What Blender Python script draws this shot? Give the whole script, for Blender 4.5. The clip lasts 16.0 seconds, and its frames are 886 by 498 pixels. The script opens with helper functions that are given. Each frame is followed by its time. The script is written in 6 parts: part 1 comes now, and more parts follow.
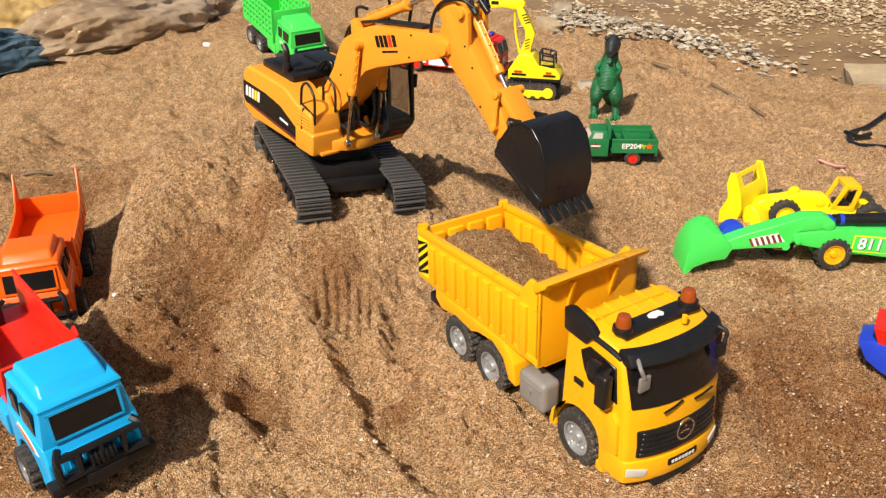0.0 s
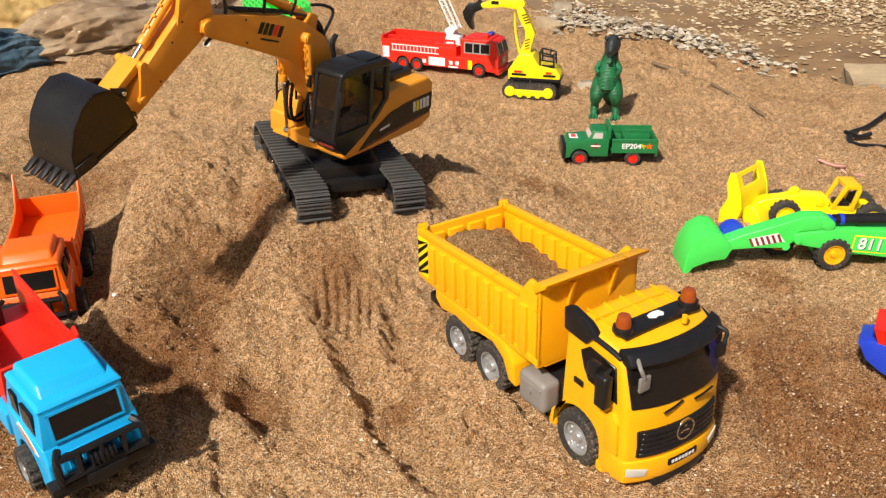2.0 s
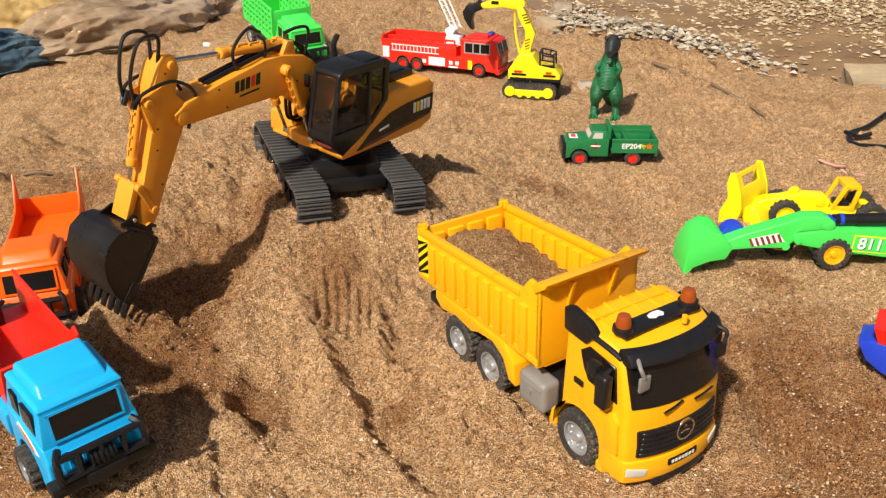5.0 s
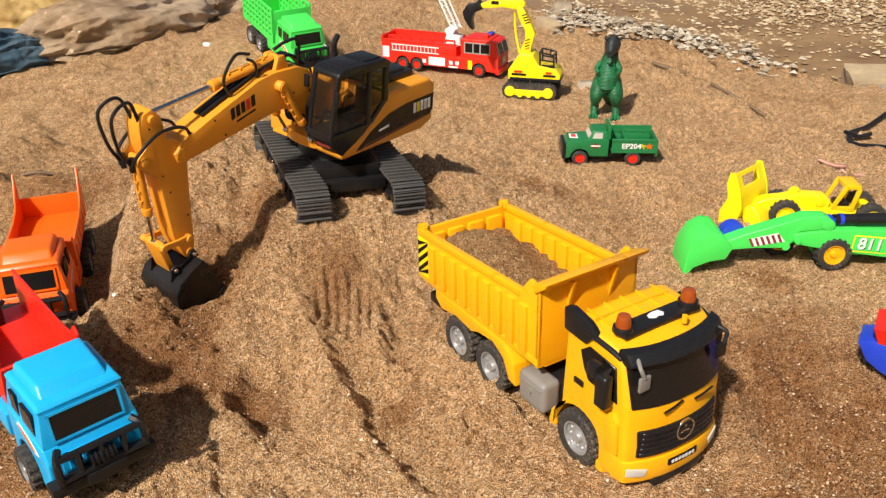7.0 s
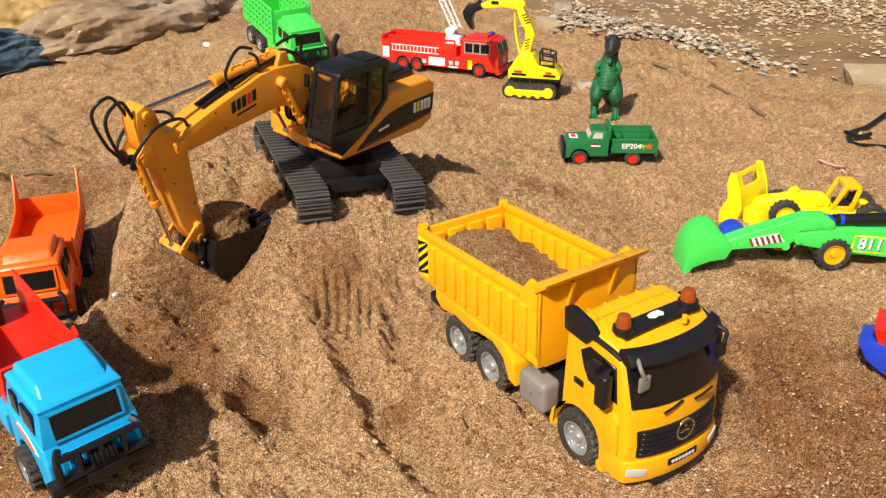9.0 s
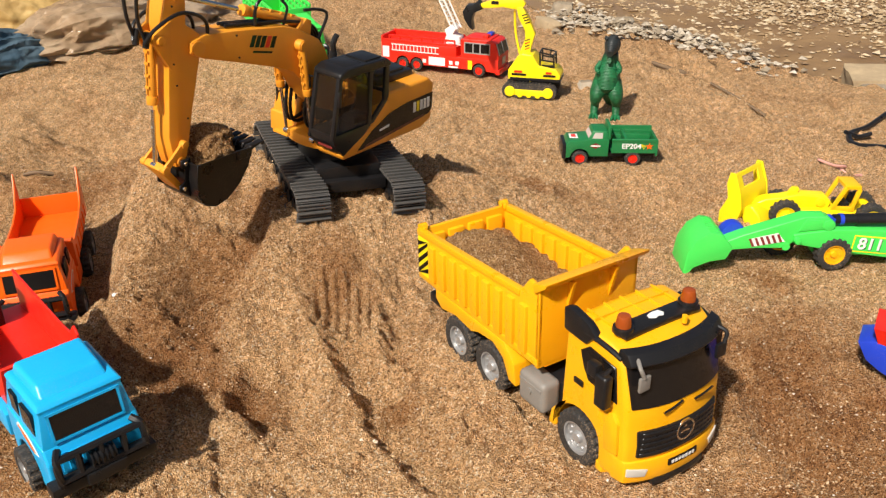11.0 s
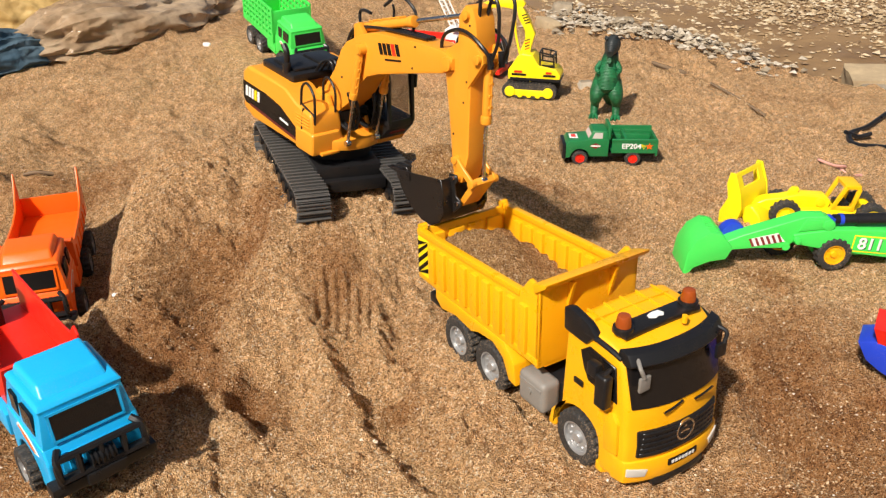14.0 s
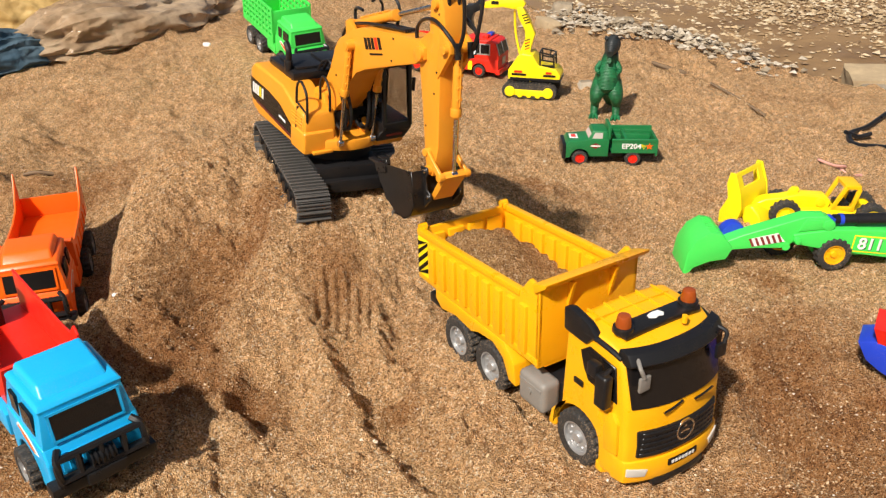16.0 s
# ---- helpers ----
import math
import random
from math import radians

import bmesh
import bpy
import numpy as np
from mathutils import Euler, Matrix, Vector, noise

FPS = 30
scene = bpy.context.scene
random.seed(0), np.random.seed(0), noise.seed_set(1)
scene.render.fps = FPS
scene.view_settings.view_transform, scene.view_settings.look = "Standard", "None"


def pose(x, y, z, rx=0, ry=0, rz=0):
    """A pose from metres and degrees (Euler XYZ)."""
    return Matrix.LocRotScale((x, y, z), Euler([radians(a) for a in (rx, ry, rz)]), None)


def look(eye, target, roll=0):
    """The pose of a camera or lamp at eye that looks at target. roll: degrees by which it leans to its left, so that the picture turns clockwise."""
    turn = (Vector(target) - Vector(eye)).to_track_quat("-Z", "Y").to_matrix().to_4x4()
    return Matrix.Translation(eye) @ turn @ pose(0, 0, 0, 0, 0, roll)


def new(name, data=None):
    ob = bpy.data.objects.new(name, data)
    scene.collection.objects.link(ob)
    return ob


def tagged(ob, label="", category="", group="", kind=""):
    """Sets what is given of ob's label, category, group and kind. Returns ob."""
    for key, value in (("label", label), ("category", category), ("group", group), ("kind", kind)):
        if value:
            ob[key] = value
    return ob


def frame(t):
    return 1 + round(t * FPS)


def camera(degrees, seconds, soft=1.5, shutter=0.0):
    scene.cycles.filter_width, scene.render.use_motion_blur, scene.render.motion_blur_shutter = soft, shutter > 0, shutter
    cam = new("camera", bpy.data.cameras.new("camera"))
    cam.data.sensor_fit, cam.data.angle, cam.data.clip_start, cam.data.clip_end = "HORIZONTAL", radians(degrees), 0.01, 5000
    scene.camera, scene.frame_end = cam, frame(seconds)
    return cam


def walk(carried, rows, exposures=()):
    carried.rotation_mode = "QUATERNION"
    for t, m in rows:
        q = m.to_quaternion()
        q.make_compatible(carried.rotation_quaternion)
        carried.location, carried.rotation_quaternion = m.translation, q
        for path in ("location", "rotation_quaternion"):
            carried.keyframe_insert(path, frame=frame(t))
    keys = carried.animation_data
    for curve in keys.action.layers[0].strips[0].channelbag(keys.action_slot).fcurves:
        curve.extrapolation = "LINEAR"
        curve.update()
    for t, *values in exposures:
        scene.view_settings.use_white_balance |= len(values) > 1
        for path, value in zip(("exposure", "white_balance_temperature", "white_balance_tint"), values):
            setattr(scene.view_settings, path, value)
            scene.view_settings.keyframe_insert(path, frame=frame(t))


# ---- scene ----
cam = camera(54, 16.0, soft=1.3)
EYE = pose(0, 0, 0.61, 64, 0, 0)
walk(cam, [(0, EYE), (16.0, EYE)])

# ---- light ----
TO_SUN = Vector((-0.52, -0.85, 1.0)).normalized()
world = bpy.data.worlds.new("sky")
scene.world = world
world.use_nodes = True
sky = world.node_tree.nodes.new("ShaderNodeTexSky")
sky.sky_type, sky.sun_disc = "NISHITA", False
sky.sun_elevation = math.asin(TO_SUN.z)
sky.sun_rotation = math.atan2(TO_SUN.x, TO_SUN.y)
sky.dust_density = 4.0
world.node_tree.links.new(sky.outputs[0], world.node_tree.nodes["Background"].inputs[0])
world.node_tree.nodes["Background"].inputs[1].default_value = 0.06
sun = new("sun", bpy.data.lights.new("sun", "SUN"))
sun.data.energy, sun.data.angle, sun.data.color = 5.0, radians(2.5), (1.0, 0.93, 0.83)
sun.matrix_world = look(TO_SUN * 20, (0, 0, 0))
scene.view_settings.exposure = 0.32


# ---- materials ----
def node_mat(name):
    m = bpy.data.materials.new(name)
    m.use_nodes = True
    return m, m.node_tree.nodes, m.node_tree.links, m.node_tree.nodes["Principled BSDF"]


def tone(nodes, links, factor, stops):
    r = nodes.new("ShaderNodeValToRGB")
    while len(r.color_ramp.elements) < len(stops):
        r.color_ramp.elements.new(0.5)
    for e, (at, c) in zip(r.color_ramp.elements, stops):
        e.position, e.color = at, (*c, 1)
    links.new(factor, r.inputs[0])
    return r.outputs[0]


def noise_tex(nodes, links, scale, detail=3.0, rough=0.6):
    n = nodes.new("ShaderNodeTexNoise")
    n.inputs["Scale"].default_value, n.inputs["Detail"].default_value, n.inputs["Roughness"].default_value = scale, detail, rough
    co = nodes.new("ShaderNodeTexCoord")
    links.new(co.outputs["Object"], n.inputs["Vector"])
    return n.outputs["Fac"]


def blend(nodes, links, fac, a, b):
    m = nodes.new("ShaderNodeMix")
    m.data_type = "RGBA"
    for sock, v in ((m.inputs[0], fac), (m.inputs[6], a), (m.inputs[7], b)):
        if isinstance(v, (int, float)):
            sock.default_value = v
        elif isinstance(v, tuple):
            sock.default_value = (*v, 1)
        else:
            links.new(v, sock)
    return m.outputs[2]


def plastic(name, col, rough=0.38, dust=0.25, metal=0.0, bump=0.08, spec=0.5):
    """Moulded toy plastic or paint with handling haze and sand dust."""
    m, n, l, b = node_mat(name)
    big = noise_tex(n, l, 28, 4)
    fine = noise_tex(n, l, 650, 2)
    dark = tuple(c * 0.86 for c in col)
    base = blend(n, l, big, dark, col)
    mask = tone(n, l, fine, [(0.52, (0, 0, 0)), (0.72, (dust,) * 3)])
    patch = tone(n, l, noise_tex(n, l, 17, 5), [(0.42, (0.15,) * 3), (0.68, (1, 1, 1))])
    mul = n.new("ShaderNodeMath")
    mul.operation = "MULTIPLY"
    l.new(mask, mul.inputs[0]), l.new(patch, mul.inputs[1])
    l.new(blend(n, l, mul.outputs[0], base, (0.46, 0.31, 0.18)), b.inputs["Base Color"])
    rr = tone(n, l, big, [(0.3, (rough * 0.8,) * 3), (0.7, (min(1, rough * 1.35),) * 3)])
    l.new(rr, b.inputs["Roughness"])
    b.inputs["Metallic"].default_value = metal
    b.inputs["Specular IOR Level"].default_value = spec
    bp = n.new("ShaderNodeBump")
    bp.inputs["Strength"].default_value, bp.inputs["Distance"].default_value = bump, 0.001
    l.new(fine, bp.inputs["Height"]), l.new(bp.outputs[0], b.inputs["Normal"])
    return m


# freshly turned damp sand, plus painted shade beside truck and lorries: x, y, radius
DAMP_SHADE_SPOTS = [(-0.31, 1.08, 0.10), (-0.15, 1.04, 0.06), (-0.26, 1.18, 0.06), (-0.36, 0.92, 0.10), (-0.30, 0.86, 0.07), (-0.22, 0.84, 0.04), (-0.72, 1.55, 0.16), (-0.50, 1.06, 0.07), (0.42, 0.92, 0.15), (0.47, 0.72, 0.24), (-0.45, 0.70, 0.12), (0.30, 0.60, 0.10), (0.12, 0.93, 0.05), (0.11, 1.50, 0.07), (0.19, 1.47, 0.07), (0.49, 1.15, 0.05), (-0.05, 0.84, 0.03)]


def sand_mat(name, cols, grain=330, wet=0.0, damp_shade=()):
    """Coarse pale brown sand: grains of several tones, damp patches, shade painted in spots."""
    m, n, l, b = node_mat(name)
    co = n.new("ShaderNodeTexCoord")
    v = n.new("ShaderNodeTexVoronoi")
    v.inputs["Scale"].default_value = grain
    l.new(co.outputs["Object"], v.inputs["Vector"])
    sep = n.new("ShaderNodeSeparateColor")
    l.new(v.outputs["Color"], sep.inputs[0])
    grains = tone(n, l, sep.outputs[0], [(0.0, cols[0]), (0.24, cols[1]), (0.58, cols[2]), (0.86, cols[3]), (1.0, cols[4])])
    damp = tone(n, l, noise_tex(n, l, 5.5, 6, 0.65), [(0.30, (0.66, 0.56, 0.48)), (0.50, (1.0, 1.0, 1.0))])
    mul = n.new("ShaderNodeMix")
    mul.data_type, mul.blend_type = "RGBA", "MULTIPLY"
    mul.inputs[0].default_value = 0.6
    l.new(grains, mul.inputs[6]), l.new(damp, mul.inputs[7])
    mid = tone(n, l, noise_tex(n, l, 95, 5, 0.7), [(0.32, (0.66, 0.61, 0.55)), (0.58, (1.11, 1.10, 1.08))])
    mul2 = n.new("ShaderNodeMix")
    mul2.data_type, mul2.blend_type = "RGBA", "MULTIPLY"
    mul2.inputs[0].default_value = 1.0
    l.new(mul.outputs[2], mul2.inputs[6]), l.new(mid, mul2.inputs[7])
    out = mul2.outputs[2]
    wob = noise_tex(n, l, 14, 5, 0.7)
    # each spot multiplies the sand darker, for damp and for painted shade
    for x, y, r in damp_shade:
        gap = n.new("ShaderNodeVectorMath")
        gap.operation = "DISTANCE"
        flat = n.new("ShaderNodeVectorMath")
        flat.operation = "MULTIPLY"
        flat.inputs[1].default_value = (1, 1, 0)
        l.new(co.outputs["Object"], flat.inputs[0])
        l.new(flat.outputs[0], gap.inputs[0])
        gap.inputs[1].default_value = (x, y, 0)
        add = n.new("ShaderNodeMath")
        add.operation = "MULTIPLY_ADD"
        l.new(wob, add.inputs[0])
        add.inputs[1].default_value = r * 1.6
        l.new(gap.outputs["Value"], add.inputs[2])
        edge = n.new("ShaderNodeMapRange")
        edge.inputs[1].default_value, edge.inputs[2].default_value = r * 1.2, r * 2.0
        edge.inputs[3].default_value, edge.inputs[4].default_value = 0.9, 0.0
        l.new(add.outputs[0], edge.inputs[0])
        dk = n.new("ShaderNodeMix")
        dk.data_type, dk.blend_type = "RGBA", "MULTIPLY"
        dk.inputs[7].default_value = (0.62, 0.50, 0.40, 1)
        l.new(edge.outputs[0], dk.inputs[0]), l.new(out, dk.inputs[6])
        out = dk.outputs[2]
    l.new(out, b.inputs["Base Color"])
    b.inputs["Roughness"].default_value = 0.95 - wet
    b.inputs["Specular IOR Level"].default_value = 0.2 + wet
    h = n.new("ShaderNodeMath")
    h.operation = "MULTIPLY_ADD"
    l.new(noise_tex(n, l, 130, 6, 0.72), h.inputs[0])
    h.inputs[1].default_value = 1.9
    l.new(v.outputs["Distance"], h.inputs[2])
    bp = n.new("ShaderNodeBump")
    bp.inputs["Strength"].default_value, bp.inputs["Distance"].default_value = 1.0, 0.0060
    l.new(h.outputs[0], bp.inputs["Height"]), l.new(bp.outputs[0], b.inputs["Normal"])
    return m


def grain_mat(name, stops, rough=0.8, scale=60, rand="island"):
    """Loose stones: each one its own tone."""
    m, n, l, b = node_mat(name)
    if rand == "island":
        src = n.new("ShaderNodeNewGeometry").outputs["Random Per Island"]
    else:
        src = n.new("ShaderNodeObjectInfo").outputs["Random"]
    col = tone(n, l, src, stops)
    var = tone(n, l, noise_tex(n, l, scale, 5, 0.7), [(0.3, (0.66,) * 3), (0.7, (1.08,) * 3)])
    mul = n.new("ShaderNodeMix")
    mul.data_type, mul.blend_type = "RGBA", "MULTIPLY"
    mul.inputs[0].default_value = 1.0
    l.new(col, mul.inputs[6]), l.new(var, mul.inputs[7])
    l.new(mul.outputs[2], b.inputs["Base Color"])
    b.inputs["Roughness"].default_value = rough
    bp = n.new("ShaderNodeBump")
    bp.inputs["Strength"].default_value, bp.inputs["Distance"].default_value = 0.5, 0.003
    l.new(noise_tex(n, l, scale * 3, 4), bp.inputs["Height"]), l.new(bp.outputs[0], b.inputs["Normal"])
    return m


def glass_mat(name, tint, alpha, rough=0.05):
    m, n, l, b = node_mat(name)
    b.inputs["Base Color"].default_value = (*tint, 1)
    b.inputs["Roughness"].default_value = rough
    b.inputs["Alpha"].default_value = alpha
    b.inputs["Specular IOR Level"].default_value = 0.35
    return m


SAND = sand_mat("sand", [(0.24, 0.116, 0.048), (0.58, 0.328, 0.147), (0.80, 0.488, 0.238), (0.92, 0.610, 0.330), (0.98, 0.82, 0.60)], 600, damp_shade=DAMP_SHADE_SPOTS)
DAMP = sand_mat("damp_sand", [(0.22, 0.107, 0.043), (0.40, 0.212, 0.082), (0.53, 0.298, 0.125), (0.62, 0.385, 0.175), (0.80, 0.62, 0.42)], 640)
GRIT = grain_mat("grit", [(0.0, (0.20, 0.11, 0.05)), (0.3, (0.46, 0.28, 0.14)), (0.75, (0.62, 0.42, 0.23)), (0.96, (0.70, 0.54, 0.36)), (1.0, (0.82, 0.74, 0.64))])
AMBER = plastic("orange_yellow_plastic", (0.77, 0.298, 0.018), 0.36, 0.12)
TRUCKY = plastic("golden_yellow_plastic", (0.90, 0.415, 0.004), 0.30, 0.16)
BLACK = plastic("black_plastic", (0.010, 0.010, 0.011), 0.32, 0.07, spec=0.35)
BLACKG = plastic("glossy_black", (0.006, 0.006, 0.007), 0.16, 0.04, bump=0.01, spec=0.25)
RUBBER = plastic("black_rubber", (0.022, 0.021, 0.020), 0.75, 0.75)
TRACKM = plastic("dark_metal_track", (0.11, 0.106, 0.10), 0.38, 0.30, metal=0.4)
BUCKETM = plastic("worn_black_metal", (0.010, 0.009, 0.009), 0.30, 0.08, metal=0.0, bump=0.02, spec=0.4)
STEEL = plastic("bright_steel", (0.62, 0.62, 0.62), 0.22, 0.1, metal=1.0)
GREYP = plastic("grey_plastic", (0.21, 0.195, 0.175), 0.45, 0.35)
RIMG = plastic("silver_plastic", (0.42, 0.42, 0.42), 0.35, 0.35, metal=0.5)
WHITE = plastic("white_print", (0.80, 0.78, 0.74), 0.45, 0.15)
REDP = plastic("red_plastic", (0.78, 0.02, 0.008), 0.32, 0.2)
BLUEP = plastic("sky_blue_plastic", (0.008, 0.40, 0.78), 0.32, 0.14)
ORANGEP = plastic("orange_plastic", (0.92, 0.125, 0.004), 0.34, 0.15)
LIMEP = plastic("light_green_plastic", (0.060, 0.68, 0.095), 0.38, 0.12)
DGREEN = plastic("dark_green_plastic", (0.008, 0.16, 0.045), 0.38, 0.2)
YELLOWP = plastic("lemon_yellow_plastic", (0.92, 0.70, 0.005), 0.35, 0.15)
NAVY = plastic("blue_plastic", (0.015, 0.05, 0.50), 0.35, 0.2)
AMBERL = plastic("amber_lens", (0.30, 0.058, 0.008), 0.15, 0.05)
MAROON = plastic("maroon_print", (0.10, 0.012, 0.012), 0.4, 0.15)
SEATR = plastic("dull_red", (0.20, 0.02, 0.015), 0.6, 0.2)
PANE = glass_mat("smoky_pane", (0.03, 0.022, 0.016), 0.26)
DARKPANE = glass_mat("dark_windscreen", (0.008, 0.007, 0.007), 1.0, 0.22)
CLEARL = glass_mat("clear_lens", (0.50, 0.47, 0.42), 1.0, 0.12)


# ---- shapes ----
def bm_new():
    return bmesh.new()


def join(*bms):
    out = bmesh.new()
    for b in bms:
        me = bpy.data.meshes.new("tmp")
        b.to_mesh(me)
        out.from_mesh(me)
        bpy.data.meshes.remove(me)
        b.free()
    return out


def moved(b, m):
    bmesh.ops.transform(b, matrix=m, verts=b.verts)
    return b


def bevelled(b, w, seg=2, angle=30):
    if w > 0:
        es = [e for e in b.edges if len(e.link_faces) == 2 and e.calc_face_angle(0) > radians(angle)]
        bmesh.ops.bevel(b, geom=es, offset=w, segments=seg, profile=0.6, affect="EDGES", clamp_overlap=True)
    return b


def box(x0, x1, y0, y1, z0, z1, bev=0.0, seg=2):
    b = bmesh.new()
    bmesh.ops.create_cube(b, size=1)
    bmesh.ops.transform(b, matrix=Matrix.Translation(((x0 + x1) / 2, (y0 + y1) / 2, (z0 + z1) / 2)) @ Matrix.Diagonal((abs(x1 - x0), abs(y1 - y0), abs(z1 - z0), 1)), verts=b.verts)
    return bevelled(b, bev, seg)


def prism(pts, y0, y1, bev=0.0, seg=2, axis="y", angle=30):
    """A polygon of (x, z) drawn out along y (or of (x, y) along z, or of (y, z) along x)."""
    b = bmesh.new()
    def at(p, d):
        return {"y": (p[0], d, p[1]), "z": (p[0], p[1], d), "x": (d, p[0], p[1])}[axis]
    lo = [b.verts.new(at(p, y0)) for p in pts]
    hi = [b.verts.new(at(p, y1)) for p in pts]
    n = len(pts)
    b.faces.new(lo), b.faces.new(hi[::-1])
    for i in range(n):
        b.faces.new((lo[i], hi[i], hi[(i + 1) % n], lo[(i + 1) % n]))
    bmesh.ops.recalc_face_normals(b, faces=b.faces)
    return bevelled(b, bev, seg, angle)


def rod(p0, p1, r0, r1=None, seg=14, bev=0.0):
    b = bmesh.new()
    p0, p1 = Vector(p0), Vector(p1)
    d = p1 - p0
    bmesh.ops.create_cone(b, cap_ends=True, segments=seg, radius1=r0, radius2=r0 if r1 is None else r1, depth=d.length)
    q = d.to_track_quat("Z", "Y").to_matrix().to_4x4()
    bmesh.ops.transform(b, matrix=Matrix.Translation((p0 + p1) / 2) @ q, verts=b.verts)
    return bevelled(b, bev, 2, 50)


def smooth_path(pts, n=8):
    pts = [Vector(p) for p in pts]
    ext = [2 * pts[0] - pts[1], *pts, 2 * pts[-1] - pts[-2]]
    out = []
    for i in range(1, len(ext) - 2):
        a, b, c, d = ext[i - 1:i + 3]
        for k in range(n):
            t = k / n
            out.append(0.5 * (2 * b + (c - a) * t + (2 * a - 5 * b + 4 * c - d) * t * t + (3 * b - a - 3 * c + d) * t ** 3))
    return out + [pts[-1]]


def tube(pts, r, seg=8, n=6, rib=0.0):
    """A round tube along a smooth path; rib: a corrugated hose."""
    path = smooth_path(pts, n) if n else [Vector(p) for p in pts]
    b = bmesh.new()
    up = Vector((0.13, 0.27, 0.95))
    rings = []
    for i, p in enumerate(path):
        d = (path[min(i + 1, len(path) - 1)] - path[max(i - 1, 0)]).normalized()
        s = d.cross(up).normalized()
        u = s.cross(d)
        rr = r * (1 + (rib if i % 2 else -rib))
        rings.append([b.verts.new(p + rr * (math.cos(2 * math.pi * k / seg) * s + math.sin(2 * math.pi * k / seg) * u)) for k in range(seg)])
    for a, c in zip(rings, rings[1:]):
        for k in range(seg):
            b.faces.new((a[k], a[(k + 1) % seg], c[(k + 1) % seg], c[k]))
    b.faces.new(rings[0][::-1]), b.faces.new(rings[-1])
    bmesh.ops.recalc_face_normals(b, faces=b.faces)
    return b


def loft(rings, close=True):
    """A skin over rings of equally many points."""
    b = bmesh.new()
    vs = [[b.verts.new(p) for p in r] for r in rings]
    n = len(vs[0])
    for a, c in zip(vs, vs[1:]):
        for k in range(n):
            b.faces.new((a[k], a[(k + 1) % n], c[(k + 1) % n], c[k]))
    if close:
        b.faces.new(vs[0][::-1]), b.faces.new(vs[-1])
    bmesh.ops.recalc_face_normals(b, faces=b.faces)
    return b


def mesh_of(name, b, material, smooth=True):
    me = bpy.data.meshes.new(name)
    bmesh.ops.recalc_face_normals(b, faces=b.faces)
    b.to_mesh(me)
    b.free()
    me.materials.append(material)
    if smooth:
        me.polygons.foreach_set("use_smooth", [True] * len(me.polygons))
        me.set_sharp_from_angle(angle=radians(35))
    return me


def part(name, b, material, parent, label="", m=None):
    ob = new(name, mesh_of(name, b, material))
    ob.parent = parent
    if m is not None:
        ob.matrix_basis = m
    if label:
        ob["label"] = label
    return ob


def again(src, name, parent, m=None):
    """Another part on the same mesh."""
    ob = new(name, src.data)
    ob.parent = parent
    if m is not None:
        ob.matrix_basis = m
    return ob


def thing(name, m, label, category, group=""):
    ob = new(name)
    ob.empty_display_size = 0.02
    ob.matrix_basis = m
    return tagged(ob, label, category, group)


def words(text, size, material, parent, m, name="lettering"):
    """Flat raised writing in the built-in font."""
    cu = bpy.data.curves.new("txt", "FONT")
    cu.body, cu.size, cu.extrude, cu.align_x, cu.align_y = text, size, 0.0003, "CENTER", "CENTER"
    cu.offset = size * 0.02
    tmp = new("txt", cu)
    bpy.context.view_layer.update()
    me = bpy.data.meshes.new_from_object(tmp.evaluated_get(bpy.context.evaluated_depsgraph_get()))
    bpy.data.objects.remove(tmp)
    bpy.data.curves.remove(cu)
    me.materials.clear()
    me.materials.append(material)
    ob = new(name, me)
    ob.parent = parent
    ob.matrix_basis = m
    return ob


# ---- ground ----
def lattice(x, y, seed):
    xi, yi = np.floor(x).astype(np.int64), np.floor(y).astype(np.int64)
    fx, fy = x - xi, y - yi
    fx, fy = fx * fx * (3 - 2 * fx), fy * fy * (3 - 2 * fy)
    def h(a, b):
        n = (a * 374761393 + b * 668265263 + seed * 974634533) & 0x7FFFFFFF
        n = ((n ^ (n >> 13)) * 1274126177) & 0x7FFFFFFF
        return ((n ^ (n >> 16)) & 0xFFFF) / 65535.0
    return (h(xi, yi) * (1 - fx) + h(xi + 1, yi) * fx) * (1 - fy) + (h(xi, yi + 1) * (1 - fx) + h(xi + 1, yi + 1) * fx) * fy


def fbm(x, y, size, seed, octaves=4, gain=0.5):
    out, amp, tot = 0.0, 1.0, 0.0
    for k in range(octaves):
        out = out + amp * (lattice(x / size * 2 ** k + 17.3 * k, y / size * 2 ** k - 9.1 * k, seed + k) - 0.5)
        tot += amp
        amp *= gain
    return out / tot * 2


def smax(a, b, k):
    h = np.clip(0.5 + 0.5 * (a - b) / k, 0, 1)
    return b * (1 - h) + a * h + k * h * (1 - h)


def ease(x):
    x = np.clip(x, 0, 1)
    return x * x * (3 - 2 * x)


def frame_of(x, y, cx, cy, yaw):
    c, s = math.cos(radians(yaw)), math.sin(radians(yaw))
    return (x - cx) * c + (y - cy) * s, -(x - cx) * s + (y - cy) * c


def seg_dist(x, y, a, b):
    ax, ay, bx, by = *a, *b
    t = np.clip(((x - ax) * (bx - ax) + (y - ay) * (by - ay)) / ((bx - ax) ** 2 + (by - ay) ** 2), 0, 1)
    return np.hypot(x - ax - t * (bx - ax), y - ay - t * (by - ay)), t


